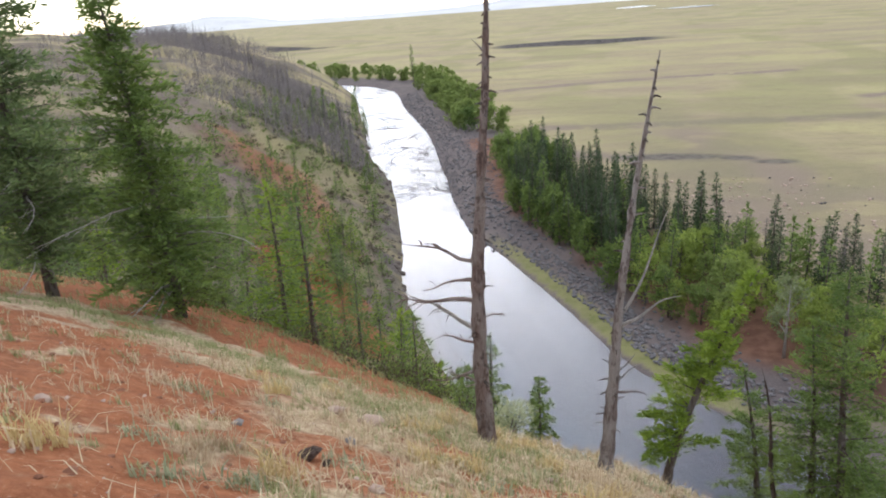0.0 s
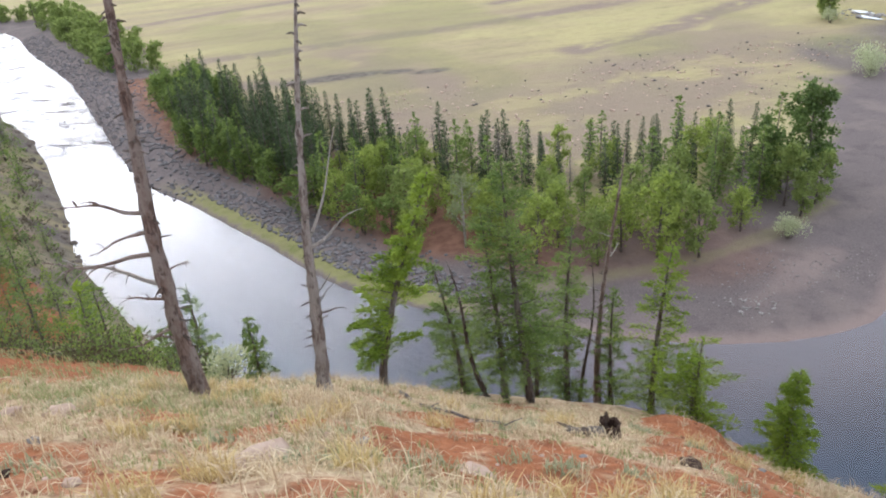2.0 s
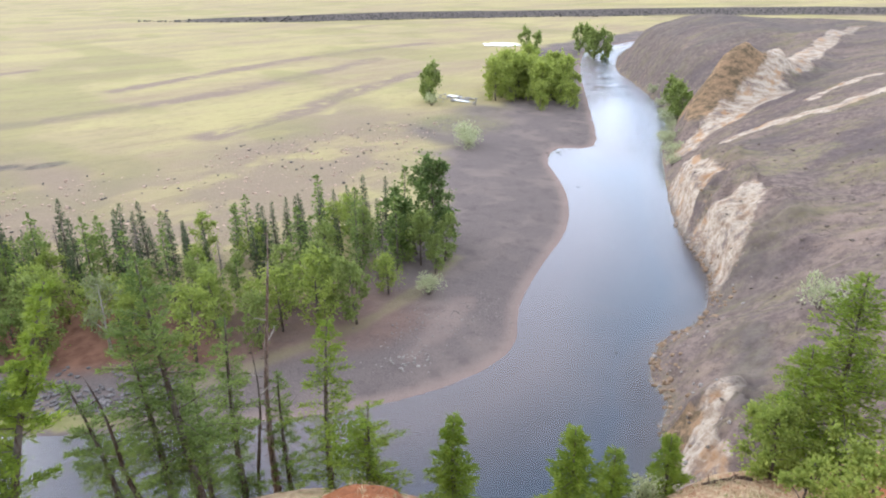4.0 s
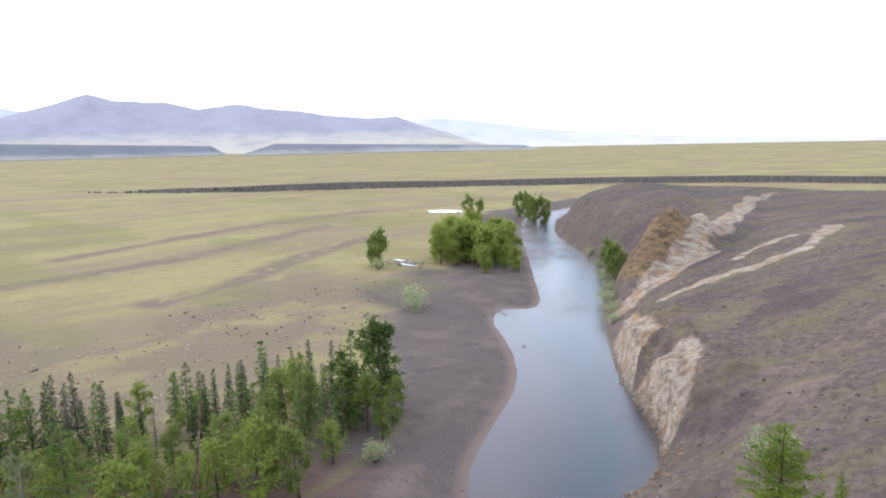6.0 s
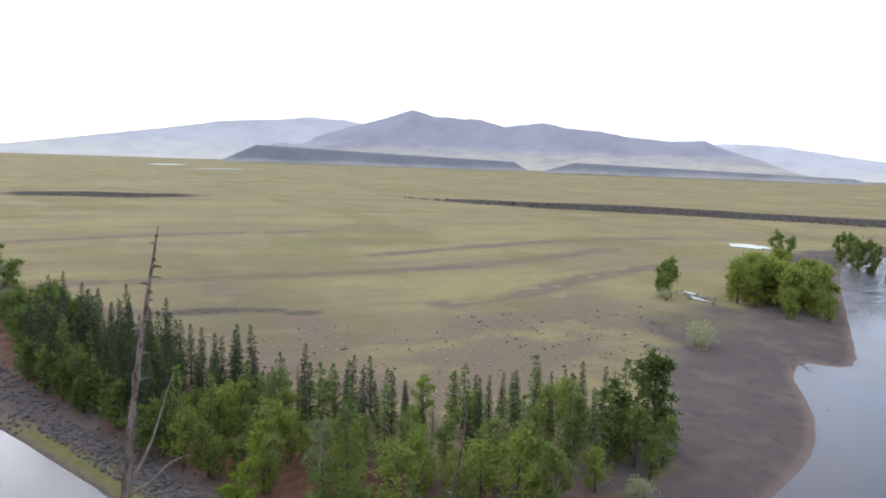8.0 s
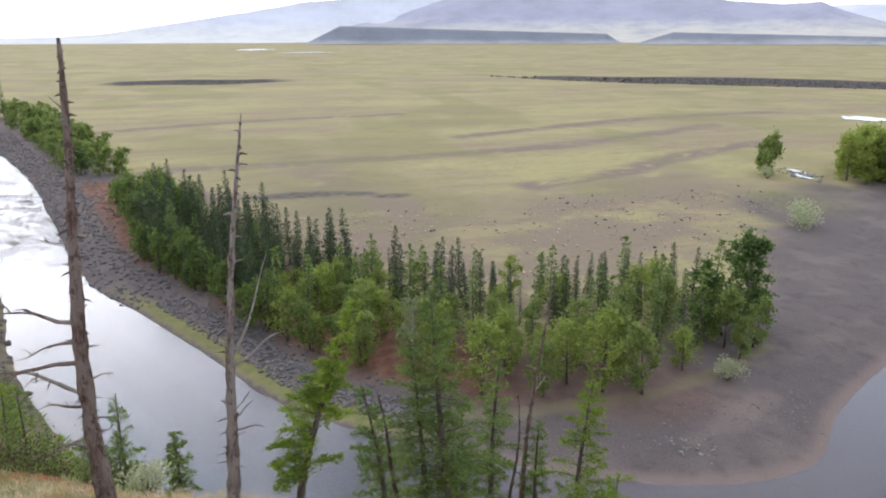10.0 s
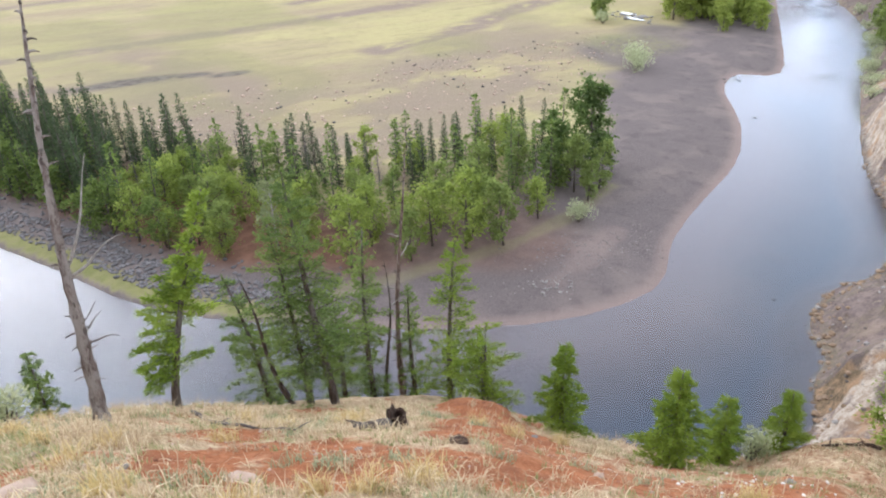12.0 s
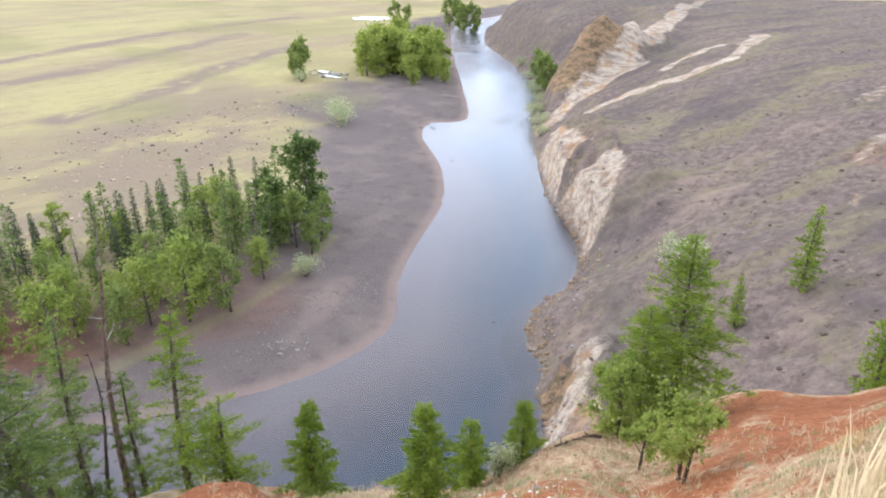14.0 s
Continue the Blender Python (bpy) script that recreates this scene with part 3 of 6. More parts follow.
    for a, b, wd in (((-160, 225), (-120, 190), 6), ((-120, 190), (-84, 158), 6), ((-84, 158), (-60, 134), 5), ((-128, 178), (-92, 142), 5), ((-92, 142), (-70, 124), 4)):
        meadow = np.maximum(meadow, streak(x, y, a, b, wd, 117))
    scree = scree * (1 - 0.8 * meadow * smooth(az, 0, 15))
    pale, ochre = 0 * x, 0 * x
    for a, b, wd, sd in (((128, 77), (136, 73), 4.5, 91), ((136, 73), (150, 72.5), 5.0, 92), ((150, 73), (172, 76.5), 4.5, 93), ((172, 76.5), (200, 83), 3.6, 94), ((200, 83), (244, 92), 3.2, 90),
                         ((123, 66), (130, 60), 1.5, 95), ((130, 60), (133.5, 53), 2.4, 96), ((133.5, 53), (144, 47), 2.6, 98), ((144, 47), (172, 50.5), 2.6, 103), ((142, 59.5), (161, 55), 1.5, 104),
                         ((44, 23.6), (50, 24.2), 1.7, 97), ((40, 20.5), (45.5, 24), 2.0, 99), ((91, 14), (99, 12.5), 1.6, 106), ((77, 11), (80, 10.8), 0.9, 107), ((115, 18.5), (122, 16.5), 2.4, 108)):
        pale = np.maximum(pale, streak(x, y, a, b, wd * 1.15, sd) * near * (0.5 if a[1] < 19 else 1.0))
    reach = np.interp(f["run"], CLIFF_AT, [2.5, 4.5, 8.5, 7.5, 4.5, 5.0, 2.0])
    face = f["sheer"] * smooth(dn, reach + 1.6, reach - 1.6) * (1 - smooth(np.hypot((x - 94.5) / 1.2, y - 49.5) + 3 * (n1 - 0.5), 5.0, 3.2))
    pale = np.maximum(pale, face * near)
    for bx, by, br in ((144, 82, 7.0), (151, 80, 7.0), (138, 80, 4.0), (46, 25.6, 1.8)):
        ochre = np.maximum(ochre, near * smooth(np.hypot(x - bx, y - by) + 5 * (n2 - 0.5) * min(1, br / 5), br * 1.1, br * 0.6))
    soil = np.maximum(soil, 0.30 * near * smooth(np.hypot(x - 93, (y - 11) * 1.5) + 6 * (n2 - 0.5), 9, 4))
    # shade and dark reflection under the cliff's overhang, painted along the waterline
    foot_shade = near * smooth(dn, 1.3, 0.3) * f["sheer"] * 0.9
    # blue-black shade painted beside the low rock, and a band of dark scree
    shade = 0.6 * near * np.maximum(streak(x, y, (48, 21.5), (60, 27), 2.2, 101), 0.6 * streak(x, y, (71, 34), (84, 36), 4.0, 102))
    # the lava mask holds these painted shades, the scree band and real lava steps
    lava = np.maximum(np.maximum(foot_shade, shade), f["face"])
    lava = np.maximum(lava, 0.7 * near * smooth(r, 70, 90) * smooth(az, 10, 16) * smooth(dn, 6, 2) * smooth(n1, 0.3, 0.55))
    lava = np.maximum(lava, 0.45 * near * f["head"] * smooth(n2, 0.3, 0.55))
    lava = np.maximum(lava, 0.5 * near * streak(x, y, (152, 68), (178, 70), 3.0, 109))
    for px_, py_, rx_, ry_ in ((6, 166, 16, 4.5), (27, 160, 6, 3.0), (20, 164, 5, 3.0)):
        d = np.hypot((x - px_) / rx_, (y - py_) / ry_) + 0.7 * (n2 - 0.5)
        lava = np.maximum(lava, 0.75 * smooth(d, 1.0, 0.5) * valley)
    dry = 0 * x
    for band in ([(-30, 208), (8, 210), (50, 215), (102, 224), (134, 240), (180, 262)], [(64, 162), (87, 169), (125, 194), (167, 212)], [(-40, 176), (-6, 167), (20, 163)], [(-70, 300), (0, 330), (60, 338)], [(70, 255), (150, 290), (240, 300)]):
        d = line_distance(x, y, np.array(band, float)) + 5 * (n2 - 0.5)
        dry = np.maximum(dry, smooth(d, 8.0, 1.5) * valley * smooth(n1, 0.18, 0.45))
    stony = np.where(valley, smooth(df, 26, 36) * smooth(df, 85, 62) * smooth(x, -10, 15) * smooth(x, 130, 100) * smooth(n2, 0.25, 0.5), 0)
    dry = np.maximum(dry, 0.75 * stony)
    lush = np.where(valley, smooth(fbm(x / 26, y / 60, 3, 75), 0.52, 0.66) * smooth(df, 26, 60) * 0.32, 0)
    lush = np.maximum(lush, np.where(valley, smooth(np.hypot(x - 116, (y - 132)), 14, 6), 0))
    lush = np.maximum(lush, strip)
    lush = np.maximum(lush, np.where(near & ~spur, smooth(az, 0, 15) * (0.35 + 0.5 * smooth(n2, 0.55, 0.38)) * (1 - 0.5 * meadow), 0))
    for a, b, wd, sd in (((100, 37.5), (108, 31.5), 2.2, 111), ((108, 31.5), (126, 26), 2.4, 112), ((150, 46), (176, 48), 4.0, 113), ((128, 58), (140, 50), 4.0, 114), ((97, 47), (112, 45), 3.5, 115)):
        lush = np.maximum(lush, 0.8 * near * streak(x, y, a, b, wd, sd))
    close = np.where(spur, 1.0, np.where(near, 0.55, 0.0))
    fringe = np.where(valley, 0.7 * smooth(df, 2.0, 0.4) * smooth(x, 8, 24), 0) + np.where(f["wet"], smooth(df, 13, 2) * smooth(x, 8, 24), 0)
    fringe = np.maximum(fringe, np.where(valley, 0.45 * streak(x, y, (38, 51.5), (51, 57.5), 2.2, 116), 0))
    deep = np.where(f["wet"], smooth(np.minimum(df - 4, dn * 2), 0, 14), 0)
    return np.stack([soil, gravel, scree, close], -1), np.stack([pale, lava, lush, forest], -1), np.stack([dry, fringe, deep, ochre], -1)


def build_ground():
    az = np.concatenate([np.arange(-180, -98, 4.0), np.arange(-98, 60, 0.33), np.arange(60, 180, 4.0)])
    rad = np.concatenate([[0.001, 0.35, 0.8, 1.5], np.geomspace(2.2, 28, 150), np.geomspace(28.6, 255, 300), np.geomspace(258, 900, 180), np.geomspace(930, 5200, 40)])
    A, R = np.meshgrid(np.radians(az), rad)
    x, y = -np.sin(A) * R, np.cos(A) * R
    shape = x.shape
    z, f = land(x.ravel(), y.ravel())
    ca, cb, cc = ground_cover(x.ravel(), y.ravel(), z, f)
    co = np.stack([x.ravel(), y.ravel(), z], -1)
    nr, na = shape
    i, j = np.meshgrid(np.arange(nr - 1), np.arange(na), indexing="ij")
    jn = (j + 1) % na
    quads = np.stack([i * na + j, (i + 1) * na + j, (i + 1) * na + jn, i * na + jn], -1).reshape(-1, 4)[:, ::-1]
    me = bpy.data.meshes.new("ground")
    me.vertices.add(len(co))
    me.vertices.foreach_set("co", co.ravel().astype(np.float32))
    me.loops.add(quads.size)
    me.loops.foreach_set("vertex_index", quads.ravel().astype(np.int32))
    me.polygons.add(len(quads))
    me.polygons.foreach_set("loop_start", (np.arange(len(quads)) * 4).astype(np.int32))
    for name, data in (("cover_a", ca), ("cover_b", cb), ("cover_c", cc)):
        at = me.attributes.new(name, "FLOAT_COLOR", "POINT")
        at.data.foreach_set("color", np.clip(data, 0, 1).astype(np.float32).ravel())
    me.update(calc_edges=True)
    me.shade_smooth()
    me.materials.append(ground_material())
    return tagged(new("ground", me), "steppe valley floor with grassy red-earth bluffs", "ground", kind="structure")


build_ground()


# ---------------------------------------------------------------- water
def water_material():
    n = Nodes("river_water")
    at = n.where()
    s = n.node("ShaderNodeSeparateXYZ", Vector=at)
    up = n.ramp(s.outputs[1], 108.0, 150.0)
    down = n.ramp(s.outputs[0], 112.0, 132.0)
    rapid = n.math("MAXIMUM", up, n.math("MULTIPLY", down, 0.36))
    calm = n.noise(0.25, 3.0, 0.5)
    chop = n.noise(0.40, 6.0, 0.7, None, (1.0, 0.55, 1.0), 0.6)
    h = n.math("ADD", n.math("MULTIPLY", calm, 0.025), n.math("MULTIPLY", n.math("MULTIPLY", chop, rapid), 2.4))
    nrm = n.bump(h, 0.35, 0.45)
    gloss = n.node("ShaderNodeBsdfGlossy", Roughness=0.22, Normal=nrm)
    gloss.inputs["Color"].default_value = (0.83, 0.88, 1.0, 1)
    clear = n.node("ShaderNodeBsdfTransparent")
    clear.inputs["Color"].default_value = (0.87, 0.90, 0.95, 1)
    fr = n.node("ShaderNodeFresnel", IOR=1.33, Normal=nrm)
    ripple = n.math("MAXIMUM", n.ramp(n.grain(0.20, -25, 2.0, 8.0, 0.8), 0.48, 0.58), n.ramp(n.grain(1.1, -25, 2.2, 5.0, 0.75), 0.48, 0.62))
    ripple = n.math("MULTIPLY", ripple, n.ramp(n.noise(0.06, 4.0, 0.6), 0.32, 0.56, 0.35, 1.0))
    keep = n.math("SUBTRACT", 1.0, n.math("MULTIPLY", rapid, n.math("ADD", 0.30, n.math("MULTIPLY", ripple, 0.66))))
    m = n.node("ShaderNodeMixShader", Fac=n.math("MULTIPLY", n.math("MULTIPLY", fr.outputs[0], 1.75, True), keep))
    n.tree.links.new(clear.outputs[0], m.inputs[1])
    n.tree.links.new(gloss.outputs[0], m.inputs[2])
    foam = n.node("ShaderNodeBsdfDiffuse")
    foam.inputs["Color"].default_value = (0.75, 0.77, 0.8, 1)
    fm = n.math("MULTIPLY", n.ramp(n.noise(0.8, 6.0, 0.7, None, (1.0, 0.6, 1.0), 0.6), 0.56, 0.66), n.math("MULTIPLY", rapid, 0.55))
    m2 = n.node("ShaderNodeMixShader", Fac=fm)
    n.tree.links.new(m.outputs[0], m2.inputs[1])
    n.tree.links.new(foam.outputs[0], m2.inputs[2])
    n.tree.links.new(m2.outputs[0], n.out.inputs["Surface"])
    return n.mat


def build_water():
    """One flat sheet over the river's bed, a little wider than its shores."""
    k = 120
    u = np.linspace(0, 1, k)

    def resample(line):
        d = np.r_[0, np.cumsum(np.hypot(*np.diff(line, axis=0).T))]
        return np.stack([np.interp(u * d[-1], d, line[:, c]) for c in (0, 1)], -1)

    a, b = resample(FAR_LINE), resample(NEAR_LINE)
    mid, half = (a + b) / 2, (a - b) / 2
    size = np.linalg.norm(half, axis=1, keepdims=True)
    a, b = mid + half * (1 + 6 / size), mid - half * (1 + 6 / size)
    verts = [(*p, 0.0) for p in np.concatenate([a, b])]
    faces = [(i, i + k, i + k + 1, i + 1) for i in range(k - 1)]
    ob = mesh_object("water", verts, faces, water_material())
    return tagged(ob, "calm blue-grey river with a bright riffle upstream", "river", kind="structure")


build_water()


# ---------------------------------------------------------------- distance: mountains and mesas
# Distance haze is painted into the colours: paler at the foot, bluer above.
def painted_haze_material(name, low, high, top_z):
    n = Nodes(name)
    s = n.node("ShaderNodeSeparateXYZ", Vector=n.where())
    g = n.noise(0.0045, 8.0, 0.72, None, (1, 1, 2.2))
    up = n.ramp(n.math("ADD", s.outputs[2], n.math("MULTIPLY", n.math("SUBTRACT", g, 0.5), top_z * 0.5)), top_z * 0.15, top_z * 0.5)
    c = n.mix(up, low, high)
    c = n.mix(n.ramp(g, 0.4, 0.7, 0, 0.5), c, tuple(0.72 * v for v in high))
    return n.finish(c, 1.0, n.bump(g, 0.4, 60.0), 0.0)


def mountain(name, az, el, near, ridge, material, seed, label):
    """A range seen edge-on: its crest at bearing az rises to the angle el over the eye."""
    a = np.arange(min(az), max(az), 0.15)
    crest = np.interp(a, az[::-1] if az[0] > az[-1] else az, el[::-1] if az[0] > az[-1] else el)
    depth = np.linspace(0, 1, 36)
    A, D = np.meshgrid(np.radians(a), depth)
    R = near + (ridge * 1.04 - near) * D
    x, y = -np.sin(A) * R, np.cos(A) * R
    top = 38 + np.tan(np.radians(crest)) * ridge
    spur = fbm(x / 520 + seed, y / 520, 5, seed)
    rise = np.clip(D * (1 + 0.9 * (spur - 0.5) * np.sin(np.pi * D)), 0, 1)
    z = 4 + (np.maximum(top, 6) - 4)[None, :] * rise**1.5 * (1 + 0.05 * (fbm(x / 90, y / 90, 3, seed + 3) - 0.5) * rise)
    na = len(a)
    verts = np.stack([x.ravel(), y.ravel(), z.ravel()], -1)
    faces = [(i * na + j + 1, i * na + j, (i + 1) * na + j, (i + 1) * na + j + 1) for i in range(35) for j in range(na - 1)]
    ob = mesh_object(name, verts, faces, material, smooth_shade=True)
    return tagged(ob, label, "mountain", kind="structure")


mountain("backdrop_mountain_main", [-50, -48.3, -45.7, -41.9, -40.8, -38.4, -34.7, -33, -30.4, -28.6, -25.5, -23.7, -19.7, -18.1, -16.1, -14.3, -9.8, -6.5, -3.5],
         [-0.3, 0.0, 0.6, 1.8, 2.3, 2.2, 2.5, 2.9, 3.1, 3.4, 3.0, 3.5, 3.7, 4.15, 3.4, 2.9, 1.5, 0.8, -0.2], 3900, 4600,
         painted_haze_material("hazy_violet_mountain", (0.56, 0.54, 0.50), (0.400, 0.400, 0.500), 300), 3, "hazy violet-grey mountain with a pointed summit")
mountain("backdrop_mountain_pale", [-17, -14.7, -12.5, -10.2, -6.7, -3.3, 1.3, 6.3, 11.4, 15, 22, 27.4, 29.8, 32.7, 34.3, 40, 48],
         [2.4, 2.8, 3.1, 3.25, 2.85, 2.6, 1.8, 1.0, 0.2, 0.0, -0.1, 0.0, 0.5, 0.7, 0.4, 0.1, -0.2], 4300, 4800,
         painted_haze_material("far_mountain_painted_haze", (0.66, 0.66, 0.66), (0.60, 0.615, 0.71), 300), 9, "pale blue far mountain range in haze")
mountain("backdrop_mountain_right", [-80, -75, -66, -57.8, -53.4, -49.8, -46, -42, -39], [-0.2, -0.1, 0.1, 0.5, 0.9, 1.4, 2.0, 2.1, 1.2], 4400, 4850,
         painted_haze_material("faint_mountain_painted_haze", (0.66, 0.66, 0.68), (0.63, 0.65, 0.74), 200), 14, "faint bluish far hills in haze")


def mesa(name, az0, az1, dist, top0, top1, seed, label):
    """A flat-topped lava table: a steep dark face over a talus foot."""
    a = np.arange(az0, az1, 0.08)
    u = (a - az0) / (az1 - az0)
    high = (top0 + (top1 - top0) * u) * np.minimum(1, np.minimum((1 - u) * 9, u * 22))
    prof = [(-1.6, 0.0), (-0.5, 0.35), (-0.18, 0.85), (0.0, 1.0), (3.0, 1.02), (9.0, 0.9)]
    verts, na = [], len(a)
    for back, frac in prof:
        R = dist + back * 55 + 70 * (fbm(a * 0.45, 0 * a + seed, 3, seed) - 0.5)
        z = 5 + high * frac
        verts.append(np.stack([-np.sin(np.radians(a)) * R, np.cos(np.radians(a)) * R, z], -1))
    verts = np.concatenate(verts)
    faces = [(i * na + j + 1, i * na + j, (i + 1) * na + j, (i + 1) * na + j + 1) for i in range(len(prof) - 1) for j in range(na - 1)]
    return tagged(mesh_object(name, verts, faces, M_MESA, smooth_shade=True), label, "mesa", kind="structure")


# the mesas have their haze painted into the colour too
M_MESA = painted_haze_material("hazy_lava_mesa", (0.38, 0.385, 0.40), (0.245, 0.26, 0.315), 60)
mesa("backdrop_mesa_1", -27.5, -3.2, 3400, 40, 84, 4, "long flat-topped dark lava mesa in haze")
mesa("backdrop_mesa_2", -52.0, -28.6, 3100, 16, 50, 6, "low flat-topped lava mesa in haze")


# ---------------------------------------------------------------- plants
def tube(path, radii, sides=7, cap=True, rough=0.0):
    """A tapered tube along points; rough: how uneven its skin is."""
    verts, faces = [], []
    worn = random.Random(len(path) * 31 + sides)
    path = [Vector(p) for p in path]
    for i, p in enumerate(path):
        d = (path[min(i + 1, len(path) - 1)] - path[max(i - 1, 0)]).normalized()
        side = d.orthogonal().normalized() if abs(d.z) < 0.95 else Vector((1, 0, 0)).cross(d).normalized()
        up = d.cross(side).normalized()
        for k in range(sides):
            t = 2 * math.pi * k / sides
            verts.append(p + (side * math.cos(t) + up * math.sin(t)) * radii[i] * (1 + worn.uniform(-rough, rough)))
    for i in range(len(path) - 1):
        for k in range(sides):
            a, b = i * sides + k, i * sides + (k + 1) % sides
            faces.append((a, b, b + sides, a + sides))
    if cap:
        faces.append(tuple(range(len(verts) - sides, len(verts))))
        faces.append(tuple(range(sides - 1, -1, -1)))
    return verts, faces


class Soup:
    """Collects pieces of one mesh."""

    def __init__(self):
        self.verts, self.faces = [], []

    def add(self, verts, faces):
        k = len(self.verts)
        self.verts += [tuple(v) for v in verts]
        self.faces += [tuple(i + k for i in f) for f in faces]

    def tube(self, path, radii, sides=6, cap=True, rough=0.0):
        self.add(*tube(path, radii, sides, cap, rough))

    def spray(self, p, d, length, width, rng, tilt=0.0):
        """A leaf or a tuft of needles: a bent diamond."""
        d = Vector(d).normalized()
        s = d.cross(Vector((rng.uniform(-1, 1), rng.uniform(-1, 1), rng.uniform(-1, 1) + tilt))).normalized() * width * 0.5
        mid = p + d * length * 0.45 + s.cross(d) * rng.uniform(-0.3, 0.3)
        self.add([p, mid + s, p + d * length, mid - s], [(0, 1, 2, 3)])

    def make(self, name, material, parent=None, label="", smooth_shade=False):
        return mesh_object(name, self.verts, self.faces, material, parent, label, smooth_shade)


def thing(name, label, category, group="", at=None):
    """An empty that carries the parts of one thing."""
    ob = tagged(new(name), label, category, group)
    if at is not None:
        ob.matrix_basis = at
    return ob


def make_conifer(name, label, seed, height, spread, bare=0.12, density=1.0, fine=0.22, lean=0.0, ragged=0.35, leaf=None, bark=None, open_side=0.0, group="", columnar=0.8, twin=False, slim=1.0, gap=0.0):
    """Larch or spruce: a tapered, slightly crooked trunk with drooping boughs set with sprays of needles."""
    rng = random.Random(seed)
    root = thing(name, label, "tree", group)
    trunk, crown, limbs = Soup(), Soup(), Soup()
    stems = [(0.0, 0.0, height)] + ([(rng.uniform(-0.6, 0.6), rng.uniform(-0.5, 0.5), height * 0.8)] if twin else [])
    for ox, oy, high in stems:
        base_r = 0.0125 * high + 0.03
        steps = 9
        bend = rng.uniform(-0.02, 0.02) * high
        spine = [Vector((ox + lean * high * (i / steps) ** 1.3 + bend * math.sin(3.0 * i / steps), oy + bend * 0.7 * math.sin(2 + 3.3 * i / steps), high * i / steps - 0.25 * (i == 0))) for i in range(steps + 1)]
        trunk.tube(spine, [base_r * (1 - 0.93 * i / steps) * (1.25 if i == 0 else 1) + 0.008 for i in range(steps + 1)], 7)

        def on(u):
            k = min(int(u * steps), steps - 1)
            return spine[k].lerp(spine[k + 1], u * steps - k)

        boughs = int(high / gap) * 5 if gap else int(high * 5.2 * density)
        ring = rng.uniform(0, 6.28)
        for b in range(boughs):
            level = b // 5
            u = bare + (1 - bare) * min(0.999, (level + 0.5 + rng.uniform(-0.3, 0.3)) * 5 / boughs)
            if b % 5 == 0:
                ring = rng.uniform(0, 6.28)
            if rng.random() < ragged * 0.4:
                continue
            a = ring + (b % 5) * 1.2566 + rng.uniform(-0.35, 0.35)
            if open_side and math.cos(a) > 0.3 and rng.random() < open_side:
                continue
            wide = spread * (1 - u) ** columnar * rng.uniform(1 - ragged, 1 + ragged * 0.5) * min(1, 0.5 + 2.4 * (u - bare)) + 0.12
            p = on(u)
            out = Vector((math.cos(a), math.sin(a), 0))
            across = Vector((-out.y, out.x, 0))
            rise = 0.42 * u - 0.16 + rng.uniform(-0.12, 0.12)
            tip = p + out * wide + Vector((0, 0, wide * rise))
            midp = p.lerp(tip, 0.5) + Vector((0, 0, wide * 0.07))
            if wide > 0.45:
                bough = Soup() if gap else limbs
                if gap or fine < 0.2:
                    bough.tube([p, midp, tip], [0.008 + 0.008 * wide, 0.005 + 0.004 * wide, 0.003], 4, False)
                elif b % 2 == 0:
                    bough.tube([p, tip], [0.012 + 0.012 * wide, 0.004], 3, False)
                if gap:
                    bough.make("bough", bark or M_BARK, root)
            n = max(4, int(wide * 9 * density * (0.22 / fine) ** 1.2))
            for s in range(n):
                v = 0.06 + 0.94 * (s + rng.random()) / n
                q = p.lerp(midp, v * 2) if v < 0.5 else midp.lerp(tip, v * 2 - 1)
                fan = ((0.15 if gap else 0.22 if fine < 0.25 else 0.34) * wide + 0.05) * (1.12 - v)
                q = q + across * rng.gauss(0, fan * 0.8) + out * rng.gauss(0, 0.08 * wide) + Vector((0, 0, rng.gauss(-0.015, 0.12 * fan + 0.25 * fine)))
                d = out * rng.uniform(0.1, 1.0) + across * rng.uniform(-0.8, 0.8) + Vector((0, 0, rng.uniform(-0.30, 0.55)))
                crown.spray(q, d, fine * rng.uniform(0.8, 1.7), fine * slim * rng.uniform(0.45, 0.9), rng, 0.8)
        for s in range(10):
            crown.spray(spine[-1] - Vector((0, 0, 0.06 * s)), (rng.uniform(-0.5, 0.5), rng.uniform(-0.5, 0.5), 1), fine * 1.2, fine * 0.5, rng)
    trunk.make("trunk", bark or M_BARK, root, smooth_shade=True)
    if limbs.verts:
        tagged(limbs.make("branchwork", bark or M_BARK, root), kind="stuff")
    crown.make("crown", leaf or M_LARCH, root)
    return root


